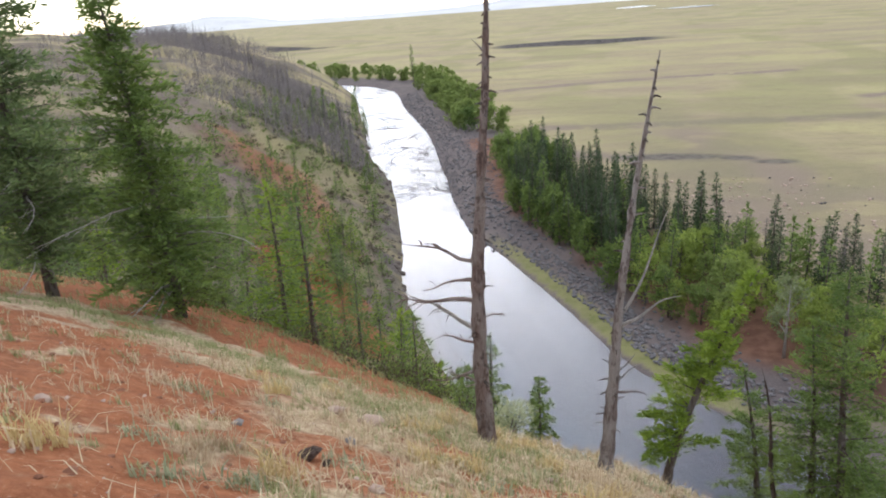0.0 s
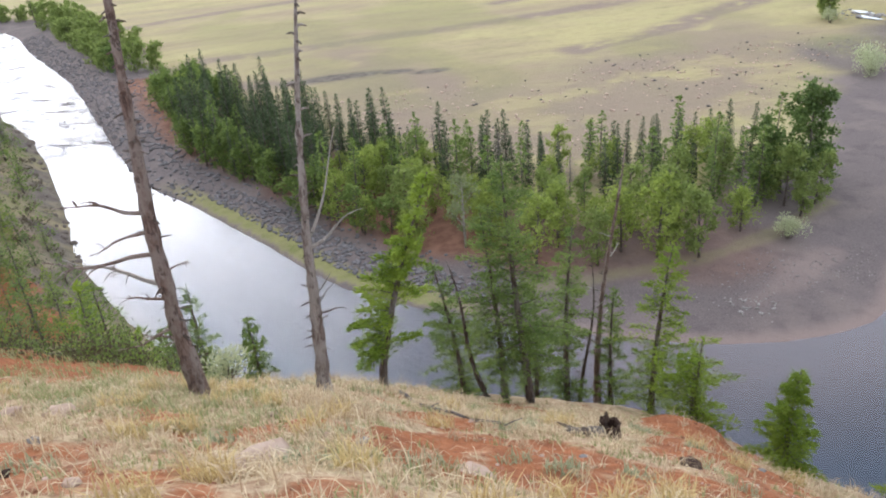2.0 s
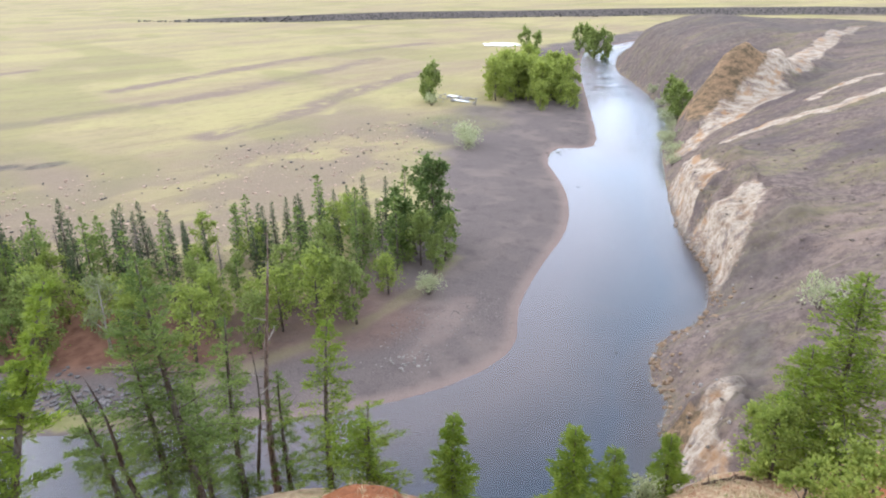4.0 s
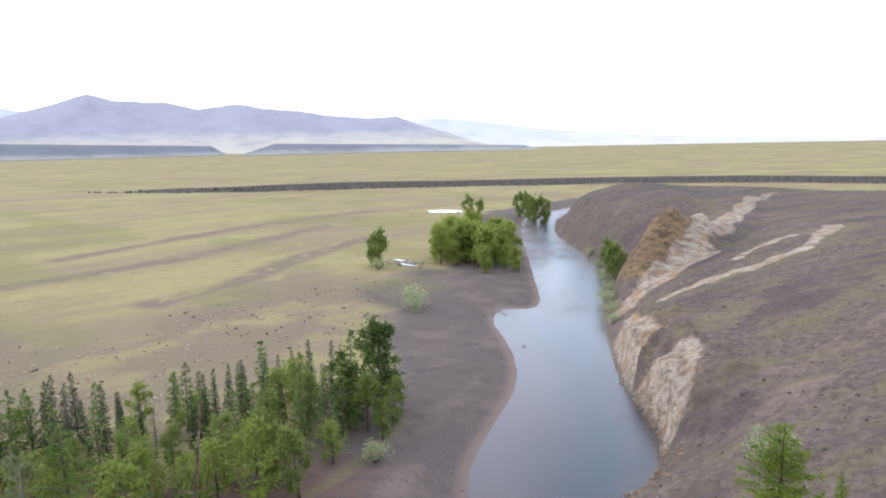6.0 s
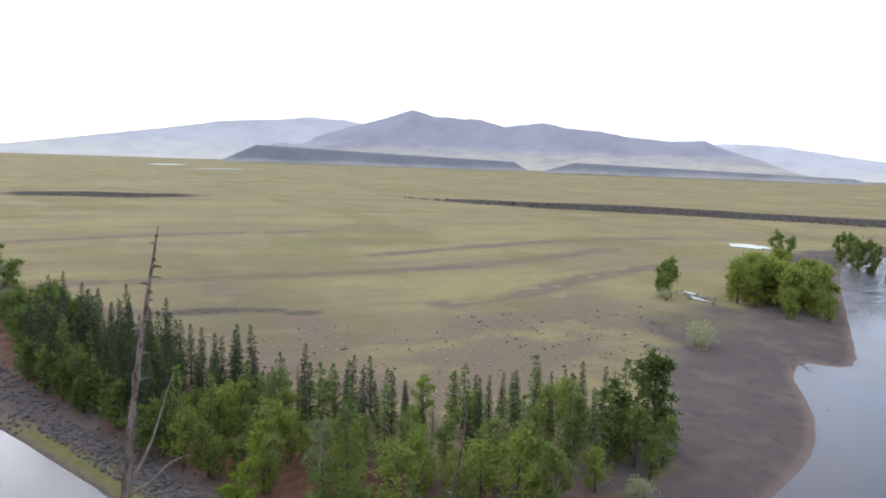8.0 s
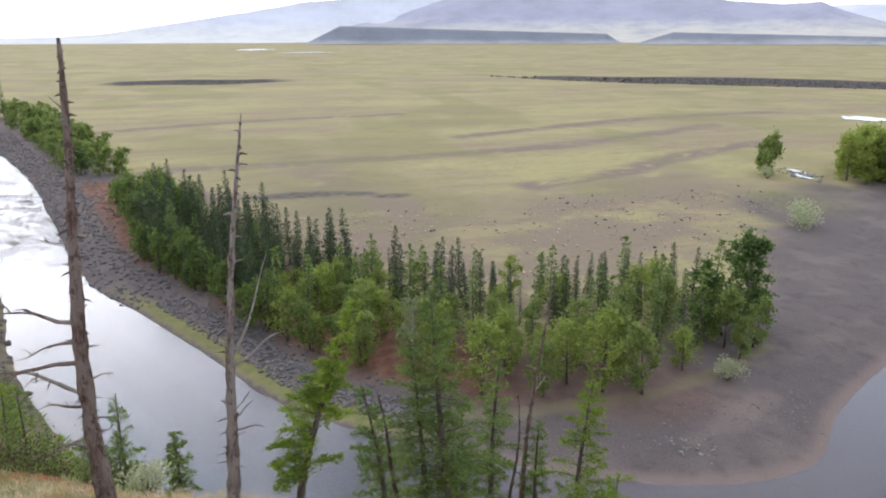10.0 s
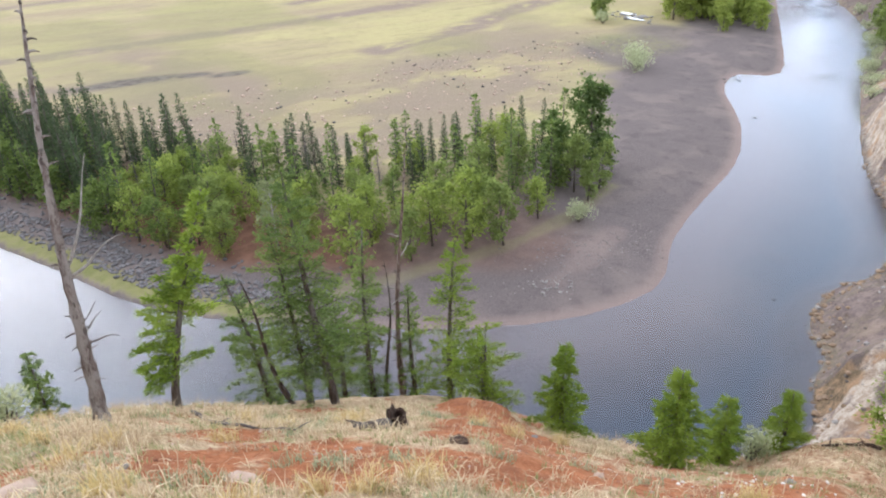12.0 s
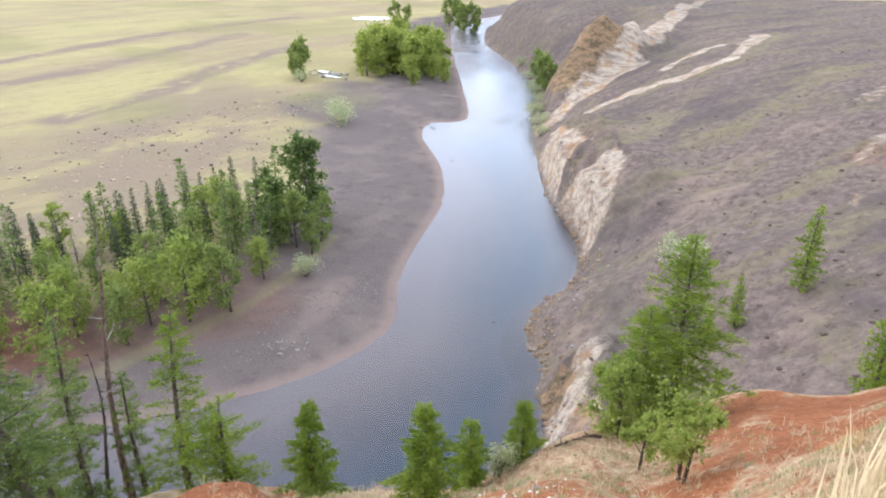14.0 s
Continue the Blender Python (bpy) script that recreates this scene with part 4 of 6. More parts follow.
def make_broadleaf(name, label, seed, height, spread, clumps=16, leaves=70, size=0.30, base=0.28, leaf=None, bark=None, group="", stems=1, stretch=1.0, category="tree"):
    """Poplar, birch or willow: forked limbs, each ending in a loose clump of leaves."""
    rng = random.Random(seed)
    root = thing(name, label, category, group)
    trunk, crown, limbs = Soup(), Soup(), Soup()
    for s in range(stems):
        ang = rng.uniform(0, 6.28)
        off = Vector((math.cos(ang), math.sin(ang), 0)) * (0.18 * spread * (stems > 1))
        lean = Vector((rng.uniform(-0.08, 0.08), rng.uniform(-0.08, 0.08), 0)) * height + off * 1.2
        tops = height * rng.uniform(0.82, 0.95)
        spine = [off - Vector((0, 0, 0.25)), off + lean * 0.3 + Vector((0, 0, tops * 0.35)), off + lean * 0.7 + Vector((0, 0, tops * 0.7)), off + lean + Vector((0, 0, tops))]
        rr = 0.014 * height + 0.012
        trunk.tube(spine, [rr * 1.2, rr * 0.8, rr * 0.45, 0.015], 7)
        for c in range(max(3, clumps // stems)):
            u = base + (1 - base) * (c + rng.random()) / max(3, clumps // stems)
            k = min(int(u * 3), 2)
            p = spine[k].lerp(spine[k + 1], u * 3 - k)
            a = rng.uniform(0, 6.28)
            shape = math.sin(math.pi * min(0.95, 0.22 + 0.72 * (u - base) / (1 - base))) ** 0.7
            reach = spread * shape * rng.uniform(0.25, 0.95)
            q = p + Vector((math.cos(a) * reach, math.sin(a) * reach, reach * rng.uniform(0.15, 0.5)))
            q.z = min(q.z, height * 0.96)
            limbs.tube([p - Vector((0, 0, 0.25 * reach)), p.lerp(q, 0.55), q], [0.006 + 0.003 * height + 0.006 * reach, 0.004 + 0.0018 * height, 0.006], 4, False)
            big = spread * rng.uniform(0.13, 0.34)
            for _ in range(leaves):
                v = Vector((rng.gauss(0, 1), rng.gauss(0, 1), rng.gauss(0, 1) * stretch)).normalized() * big * abs(rng.gauss(0, 0.75))
                v.z *= 1.1 * stretch
                d = v.normalized() + Vector((rng.uniform(-0.8, 0.8), rng.uniform(-0.8, 0.8), rng.uniform(-0.6, 0.6)))
                crown.spray(q + v, d, size * rng.uniform(0.7, 1.4), size * rng.uniform(0.6, 1.0), rng)
    trunk.make("trunk", bark or M_BARK, root, smooth_shade=True)
    tagged(limbs.make("branchwork", bark or M_BARK, root), kind="stuff")
    crown.make("crown", leaf or M_POPLAR, root)
    return root


def make_bush(name, label, seed, wide, high, leaf, size=0.22, leaves=900, group=""):
    rng = random.Random(seed)
    root = thing(name, label, "bush", group)
    stems, crown = Soup(), Soup()
    lobes = [(Vector((rng.gauss(0, 0.33) * wide, rng.gauss(0, 0.33) * wide, high * rng.uniform(0.35, 0.72))), wide * rng.uniform(0.28, 0.45)) for _ in range(8)]
    for c, b in lobes:
        stems.tube([(c.x * 0.1, c.y * 0.1, -0.15), c * 0.55, c], [0.05, 0.035, 0.01], 5, False)
        for _ in range(leaves // 8):
            v = Vector((rng.gauss(0, 1), rng.gauss(0, 1), rng.gauss(0, 1))).normalized() * b * rng.random() ** 0.4
            q = c + Vector((v.x, v.y, v.z * 0.9 * high / wide))
            q.z = max(q.z, 0.05)
            crown.spray(q, v + Vector((rng.uniform(-0.4, 0.4), rng.uniform(-0.4, 0.4), 0.3)), size * rng.uniform(0.7, 1.5), size * rng.uniform(0.35, 0.6), rng)
    tagged(stems.make("stemwork", M_BARK, root), kind="stuff")
    crown.make("crown", leaf, root)
    return root


def make_snag(name, label, seed, height, radius, lean, branches, material, stubs=40, category="dead tree", curve=0.12, tip=0.05):
    """A dead standing trunk with broken stubs; branches: (height fraction, bearing, length, rise, fork)."""
    rng = random.Random(seed)
    root = thing(name, label, category)
    body = Soup()
    steps = 34
    spine = []
    for i in range(steps + 1):
        u = i / steps
        spine.append(Vector((lean[0] * height * u + curve * math.sin(5 * u + seed), lean[1] * height * u + curve * math.sin(4 * u + 1), height * u - 0.4 * (i == 0))))
    body.tube(spine, [radius * (1.35 if i == 0 else 1.0) * ((1 - i / steps) ** 0.75 * (1 - tip) + tip) * (1 + 0.45 * math.exp(-10 * i / steps)) * rng.uniform(0.86, 1.14) for i in range(steps + 1)], 9, True, 0.2)
    trunk = body.make("trunk", material, root, smooth_shade=True)

    def on(u):
        k = min(int(u * steps), steps - 1)
        return spine[k].lerp(spine[k + 1], u * steps - k)

    for s in range(stubs):
        u = 0.14 + 0.84 * (s + rng.random()) / stubs
        a = rng.uniform(0, 6.28)
        ln = rng.uniform(0.08, 0.33) * (1 - 0.5 * u)
        p = on(u)
        q = p + Vector((math.cos(a) * ln, math.sin(a) * ln, rng.uniform(-0.3, 0.25) * ln))
        soup = Soup()
        soup.tube([p, p.lerp(q, 0.5) + Vector((0, 0, 0.02)), q], [0.022, 0.016, 0.007], 5)
        soup.make("stub", M_BARK if s % 3 else material, trunk)
    for u, bearing, ln, rise, fork in branches:
        p = on(u)
        out = Vector((-math.sin(radians(bearing)), math.cos(radians(bearing)), 0))
        soup = Soup()
        r0 = 0.018 + 0.016 * ln
        across = Vector((-out.y, out.x, 0))
        phase, sway = rng.uniform(0, 6.28), 0.07 * ln
        path = []
        for i in range(9):
            v = i / 8
            path.append(p + out * ln * v + across * sway * math.sin(phase + 5 * v) * v + Vector((0, 0, rise * ln * v**1.3 + sway * 0.9 * math.sin(phase * 2 + 7 * v) * v + rng.uniform(-0.012, 0.012) * ln)))
        soup.tube(path, [r0 * (1 - 0.85 * i / 8) for i in range(9)], 6, False)
        for _ in range(fork * 2):
            c = path[rng.randrange(3, 8)]
            e = c + (out * rng.uniform(0.2, 0.6) + Vector((rng.uniform(-0.3, 0.3), rng.uniform(-0.3, 0.3), rng.uniform(-0.45, 0.35)))) * ln * 0.4
            soup.tube([c, c.lerp(e, 0.5) + Vector((0, 0, 0.04)), e], [r0 * 0.4, r0 * 0.28, 0.004], 5, False)
        soup.make("branch", material if rise < 0.3 else M_PALE, root)
    return root


def standing(x, y, turn=0.0, size=1.0, sink=0.05, tilt=(0.0, 0.0)):
    return pose(x, y, ground_z(x, y) - sink, tilt[0], tilt[1], turn) @ Matrix.Scale(size, 4)


def place(proto, spots, rng, group="", lo=0.8, hi=1.2, taken=None):
    """The first spot takes the prototype itself, the others copies of it. spots: (x, y) or (x, y, size)."""
    for k, spot in enumerate(spots):
        s = spot[2] if len(spot) > 2 else rng.uniform(lo, hi)
        m = standing(spot[0], spot[1], rng.uniform(0, 360), 1.0, tilt=(rng.uniform(-2, 2), rng.uniform(-2, 2)))
        ob = proto if k == 0 else copy_thing(proto, m)
        ob.matrix_basis = m @ Matrix.Scale(s, 4)
        if group:
            ob["group"] = group


# ---------------------------------------------------------------- the wood on the valley floor
rng = random.Random(5)
WOOD_MID = rounded([(-34, 176), (-23, 143), (-14, 122), (-3, 104), (9, 91), (24, 82), (40, 77), (56, 79)])


def along(line, u):
    d = np.r_[0, np.cumsum(np.hypot(*np.diff(line, axis=0).T))]
    x, y = (np.interp(u * d[-1], d, line[:, c]) for c in (0, 1))
    x2, y2 = (np.interp(min(u + 0.02, 1.0) * d[-1] + (0.5 if u > 0.97 else 0), d, line[:, c]) for c in (0, 1))
    x1, y1 = (np.interp(max(u - 0.02, 0.0) * d[-1], d, line[:, c]) for c in (0, 1))
    t = Vector((x2 - x1, y2 - y1, 0)).normalized()
    return float(x), float(y), t


def SHORE_GAP(y):
    """Width of the bare shore below the wood."""
    return float(np.interp(y, [60, 85, 100, 125, 150, 180, 205, 240], [9, 6.5, 8, 9.5, 12.5, 14, 12, 8]))


def in_wood(count, lo, hi, u0=0.0, u1=1.0, gap=1.7, spots=None):
    """Spots between lo and hi metres from the wood's middle line (minus: towards the river), no two too close."""
    got, spots = [], spots if spots is not None else []
    for _ in range(count * 12):
        x, y, t = along(WOOD_MID, rng.uniform(u0, u1))
        d = rng.uniform(lo, hi)
        q = (x - t.y * d, y + t.x * d)
        if line_distance(np.array([q[0]]), np.array([q[1]]), FAR_LINE)[0] < SHORE_GAP(q[1]):
            continue
        if all((q[0] - a[0]) ** 2 + (q[1] - a[1]) ** 2 > gap**2 for a in spots):
            spots.append(q)
            got.append(q)
        if len(got) >= count:
            break
    return got


TAKEN = []
spires = [make_conifer("spruce", "dark green narrow spruce in the riverside wood", 100 + k, rng.uniform(9.5, 11.5), rng.uniform(1.1, 1.6), 0.03, 2.6, 0.27, 0, 0.45, M_SPRUCE, columnar=0.9, slim=0.7) for k in range(5)]
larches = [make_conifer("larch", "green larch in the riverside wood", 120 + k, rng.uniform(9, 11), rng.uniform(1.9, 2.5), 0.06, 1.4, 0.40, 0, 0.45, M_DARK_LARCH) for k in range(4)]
poplars = [make_broadleaf("poplar", "light green young poplar at the edge of the wood", 140 + k, rng.uniform(7, 8.5), rng.uniform(2.0, 2.7), 36, 44, 0.29, 0.13, M_POPLAR if k % 2 else M_FRESH) for k in range(5)]
left_edge = in_wood(34, -8, 9, 0.0, 0.19, 1.9, TAKEN) + in_wood(18, -10, -1, 0.18, 0.55, 2.6, TAKEN)
dense = in_wood(104, -7, 11, 0.15, 0.60, 1.7, TAKEN) + [(x, y, rng.uniform(0.55, 0.9)) for x, y in in_wood(40, -1, 10, 0.58, 1.0, 1.6, TAKEN)]
for k, proto in enumerate(spires):
    place(proto, dense[k::5], rng, "trees of the riverside wood", 0.62, 1.2)
rest = in_wood(36, -9, 9, 0.0, 1.0, 1.8, TAKEN)
for k, proto in enumerate(larches):
    place(proto, rest[k::4], rng, "trees of the riverside wood", 0.7, 1.1)
edge = in_wood(20, -13, -4, 0.22, 1.0, 3.0, TAKEN) + in_wood(24, -12, 8, 0.0, 0.25, 2.2, TAKEN) + in_wood(26, -5, 9, 0.55, 1.0, 2.0, TAKEN)
leafy = make_broadleaf("poplar", "round mid-green poplar at the upstream end of the wood", 150, 7.5, 2.6, 24, 50, 0.36, 0.12, M_POPLAR_MID)
place(leafy, left_edge, rng, "trees of the riverside wood", 0.7, 1.1)
edge += [(33, 62, 1.25), (37, 60.5, 1.15), (30, 64.5, 1.1), (20.3, 64.7, 1.15), (26.5, 62.7, 0.95), (24, 68, 1.0), (35.5, 65, 1.2), (17, 71, 0.9), (8.6, 74.6, 0.7)]
for k, proto in enumerate(poplars):
    place(proto, edge[k::5], rng, "trees of the riverside wood", 0.65, 1.05)
big = make_broadleaf("tall_poplar", "tall dark green poplar at the end of the wood", 171, 14.5, 3.7, 52, 90, 0.42, 0.10, M_POPLAR_DARK)
big.matrix_basis = standing(58.8, 73)
side = make_broadleaf("poplar", "green leafy poplar beside the tall one", 172, 10.5, 2.7, 24, 90, 0.38, 0.12, M_POPLAR_DARK)
side.matrix_basis = standing(51.8, 71.5)
side = make_broadleaf("poplar", "light green leafy poplar below the tall one", 173, 8.0, 2.4, 20, 90, 0.36, 0.1, M_POPLAR)
side.matrix_basis = standing(52.6, 68.6)
wan = make_broadleaf("poplar", "grey-green thin poplar with bare twigs in its top", 174, 10.5, 2.3, 22, 34, 0.34, 0.22, M_WAN, M_PALE)
wan.matrix_basis = standing(14.2, 72)
for k, (x, y, h) in enumerate(((3.1, 81, 6.6), (6.6, 79.2, 5.6), (-2.2, 88.4, 7.6), (-4.6, 90, 6.4))):
    side = make_broadleaf("poplar", "round mid-green poplar at the front of the wood", 175 + k, h, 2.5, 26, 60, 0.28, 0.12, M_POPLAR_MID)
    side.matrix_basis = standing(x, y)

# island trees, bank trees downstream and upstream
isle = [make_broadleaf("poplar", "bright green poplar on the gravel island", 180 + k, 9.5, 3.0, 24, 64, 0.52, 0.10, M_ISLE) for k in range(3)]
spots = [(rng.gauss(164, 9.5), rng.gauss(152, 9)) for _ in range(48)]
spots = [(x, y) for x, y in spots if not inside(np.array([x + 3]), np.array([y - 3]), RIVER_RING)[0]]
for k, proto in enumerate(isle):
    place(proto, spots[k::3], rng, "poplars on the gravel island", 0.75, 1.55)
far_bank = [(128, 160, 1.25), (130, 163, 1.05), (262, 200, 1.6), (268, 214, 1.5), (270, 222, 1.4), (244, 226, 1.1), (249, 236, 1.2), (161, 99.5, 1.05), (165, 103, 1.15), (157, 96, 0.8), (258, 203, 1.4)]
proto = make_broadleaf("poplar", "green poplar on the river bank", 190, 10, 2.9, 22, 90, 0.46, 0.1, M_POPLAR)
place(proto, far_bank, rng, "poplars on the river bank")
upstream = []
for k in range(190):
    u = rng.random()
    x, y, t = along(FAR_LINE, 0.10 + 0.32 * u)
    d = rng.uniform(9, 24) + 50 * rng.random() * (1 - u) ** 2
    if not 150 < y + t.x * d < 206:
        upstream.append((x - t.y * d, y + t.x * d))
proto = make_broadleaf("poplar", "light green poplar on the bank upstream", 195, 8, 2.8, 16, 40, 0.7, 0.08, M_POPLAR)
place(proto, upstream, rng, "trees on the bank upstream", 0.5, 1.1)
lone = make_conifer("lone_larch", "tall lone larch on the upstream bank", 196, 20, 2.2, 0.35, 0.8, 0.6, 0, 0.4, M_DARK_LARCH)
lone.matrix_basis = standing(-112, 348)

# silver willow bushes
willow = make_bush("willow_bush", "silvery grey-green willow bush on the gravel bar", 201, 2.0, 2.6, M_WILLOW)
place(willow, [(48, 61.3, 1.2), (104, 116, 2.1), (101, 113, 1.6), (126, 156, 1.5)], rng, "willow bushes", taken=None)
reed = make_bush("willow_bush", "grey-green willow bush along the cliff foot", 202, 2.2, 2.8, M_WILLOW, 0.26)
place(reed, [(128, 80, 1.2), (134, 84, 1.4), (139, 88, 1.0), (121, 75, 0.9), (150, 94, 1.0), (192, 128, 1.2), (63, 22.8, 1.2), (159, 100, 1.3), (166, 106, 1.2), (178, 116, 1.0)], rng, "willow bushes")

# ---------------------------------------------------------------- trees on the spur
GROVE = "larches on the rim"


def grove_larch(seed, x, y, height, spread, lean=0.0, turn=0, **kw):
    ob = make_conifer("larch", kw.pop("label", "bright green larch on the rim of the bluff"), seed, height, spread, group=GROVE, lean=lean, **kw)
    ob.matrix_basis = standing(x, y, turn, sink=0.15)
    return ob


# dead trunks
snag = make_snag("snag", "tall dead larch trunk with broken grey-brown branch stubs", 3, 7.35, 0.132, (0.045, -0.02),
                 [(0.37, 95, 1.5, 0.05, 3), (0.46, 85, 1.2, 0.25, 2), (0.30, 80, 1.3, 0.5, 2), (0.27, 75, 0.8, -0.05, 1), (0.20, 100, 0.9, -0.25, 1), (0.17, 70, 0.7, 0.1, 1), (0.42, 88, 0.9, -0.2, 1),
                  (0.33, -80, 0.4, 0.2, 1), (0.88, 80, 0.2, 0.7, 0)], M_SNAG, 120, curve=0.10, tip=0.16)
snag.matrix_basis = standing(-2.92, 10.15, sink=0.15)
snag = make_snag("snag", "slender dead larch with two bare pale branches", 8, 6.45, 0.100, (0.108, 0.0),
                 [(0.43, -60, 0.75, 1.9, 0), (0.41, -85, 0.85, 0.62, 0), (0.29, -95, 0.3, 1.0, 0), (0.26, -75, 0.35, 0.9, 0), (0.15, 90, 0.25, 0.05, 0), (0.24, -95, 0.5, 0.02, 0)],
                 M_SILVER, 44, curve=0.06, tip=0.06)
snag.matrix_basis = standing(-1.04, 9.85, sink=0.12)
snag = make_snag("snag", "thin grey dead larch standing among green ones", 15, 8.8, 0.10, (0.06, 0.0), [(0.5, 60, 0.6, 0.4, 1), (0.4, -70, 0.8, 0.5, 2), (0.3, 80, 0.7, 0.6, 1), (0.62, -60, 0.5, 0.6, 2), (0.7, 90, 0.4, 0.5, 1)], M_SNAG, 40)
snag.matrix_basis = standing(6.6, 16.6, sink=0.2)
snag = make_snag("snag", "thin leaning dead larch stem", 16, 4.6, 0.075, (-0.22, 0.0), [(0.5, 60, 0.4, 0.4, 1)], M_BARK, 14)
snag.matrix_basis = standing(3.0, 15.2, sink=0.2)
snag = make_snag("snag", "thin grey dead stem beside the green larches", 17, 5.4, 0.06, (0.02, 0.0), [(0.55, 90, 0.7, 0.5, 2), (0.7, -80, 0.5, 0.6, 2)], M_BARK, 20)
snag.matrix_basis = standing(6.2, 16.5, sink=0.2)

# green larches of the rim group
NEARC = dict(density=6.6, fine=0.098, slim=0.42, gap=0.36)
THINC = dict(density=7.5, fine=0.105, slim=0.42, gap=0.34)
FINEC = dict(density=11.0, fine=0.080, slim=0.45, gap=0.17)
grove_larch(301, 0.08, 12.9, 4.8, 1.35, 0.30, 0, bare=0.18, ragged=0.5, open_side=0.75, label="bright green leaning larch with tufted boughs", columnar=1.35, density=13, fine=0.10, slim=0.45, gap=0.24)
grove_larch(302, 2.5, 16.4, 5.0, 1.2, -0.12, 0, bare=0.04, ragged=0.5, leaf=M_HILL, **THINC)
grove_larch(303, 3.95, 14.7, 7.0, 1.75, -0.07, 0, bare=0.14, ragged=0.7, leaf=M_HILL, twin=True, label="ragged dark green larch with several stems", **THINC)
grove_larch(304, 5.6, 16.4, 6.2, 1.0, 0.03, 0, bare=0.1, ragged=0.65, leaf=M_HILL, **THINC)
grove_larch(305, 7.5, 14.9, 5.4, 1.45, 0.07, 0, bare=0.08, ragged=0.45, **NEARC)
grove_larch(306, 7.65, 12.9, 2.95, 1.1, 0.0, 0, bare=0.16, ragged=0.5, twin=True, columnar=0.5, **NEARC)
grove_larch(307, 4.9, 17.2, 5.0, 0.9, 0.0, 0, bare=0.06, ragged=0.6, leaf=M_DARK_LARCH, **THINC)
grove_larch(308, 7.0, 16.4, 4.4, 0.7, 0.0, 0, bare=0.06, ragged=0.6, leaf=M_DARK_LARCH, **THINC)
grove_larch(309, 8.6, 10.8, 2.95, 0.9, 0.02, 0, bare=0.06, ragged=0.45, columnar=0.95, label="small dense green larch on the rim", **FINEC)
grove_larch(310, 9.0, 7.6, 2.6, 0.88, 0.0, 0, bare=0.08, ragged=0.4, columnar=0.85, label="small dense green larch on the rim", **FINEC)
grove_larch(311, 11.1, 8.1, 2.1, 0.6, 0.0, 0, bare=0.06, ragged=0.45, columnar=0.9, label="small dense green larch on the rim", **FINEC)
grove_larch(312, 12.6, 7.6, 1.9, 0.65, 0.0, 0, bare=0.06, ragged=0.45, columnar=0.9, label="small dense green larch on the rim", **FINEC)

shrub = make_bush("shrub", "silvery grey-green shrub between the small larches", 331, 0.6, 1.15, M_WILLOW, 0.08, 1100)
shrub.matrix_basis = standing(11.9, 7.9)

# behind the left snag
grove_larch(320, -3.7, 21.6, 4.3, 0.8, 0.0, 0, bare=0.06, density=3.4, fine=0.11, ragged=0.35, leaf=M_DARK_LARCH, label="small dark green larch on the slope below the rim")
grove_larch(321, -5.6, 22.8, 5.6, 0.9, 0.0, 0, bare=0.1, ragged=0.55, leaf=M_DARK_LARCH, label="small dark green larch on the slope below the rim", **NEARC)
shrub = make_bush("shrub", "grey-green shrub below the rim", 330, 1.1, 1.8, M_WILLOW, 0.14, 900)
shrub.matrix_basis = standing(-4.6, 20.2)

# trees at the right end
bunch = make_broadleaf("birch", "small bright green birch on the red slope", 341, 2.0, 0.72, 18, 150, 0.075, 0.35, M_FRESH, stems=2)
bunch.matrix_basis = standing(11.4, 3.3)
bunch = make_broadleaf("birch", "small bright green birch on the red slope", 342, 1.7, 0.62, 15, 140, 0.072, 0.3, M_FRESH)
bunch.matrix_basis = standing(12.6, 4.6)
grove_larch(343, 17.4, 5.7, 5.7, 2.1, 0.02, 0, bare=0.05, density=5.0, fine=0.13, slim=0.45, ragged=0.55, label="broad bright green larch above the river", columnar=0.7)
grove_larch(344, 16.3, 6.2, 3.8, 1.6, 0.0, 0, bare=0.05, density=5.5, fine=0.12, slim=0.45, ragged=0.5, label="bright green larch above the river")
bunch = make_broadleaf("birch", "green leafy birch at the foot of the larch", 345, 2.2, 0.95, 24, 170, 0.09, 0.1, M_FRESH, stems=2)
bunch.matrix_basis = standing(14.9, 6.3)
proto = make_conifer("larch", "green larch standing alone on the grey slope", 350, 6.5, 1.4, 0.05, 3.0, 0.17, ragged=0.4)
place(proto, [(59.5, 10.8, 1.15), (40, 10.6, 0.7), (37, 12.6, 0.75), (24.5, 1.6, 0.62), (27, 1.0, 0.6), (45, 2.5, 0.7), (33, 0.5, 0.7), (54, 14, 0.7), (52, 15.5, 0.55)], random.Random(8), "larches on the grey slope")

def shore_points(count, u0, u1, lo, hi, seed, line=None, side=1):
    r = random.Random(seed)
    got = []
    while len(got) < count:
        x, y, t = along(FAR_LINE if line is None else line, r.uniform(u0, u1))
        d = lo + (hi - lo) * r.random()
        got.append((x - t.y * d * side, y + t.x * d * side))
    return got


def line_u(line, x, y):
    d = np.r_[0, np.cumsum(np.hypot(*np.diff(line, axis=0).T))]
    return float(d[np.argmin(np.hypot(line[:, 0] - x, line[:, 1] - y))] / d[-1])


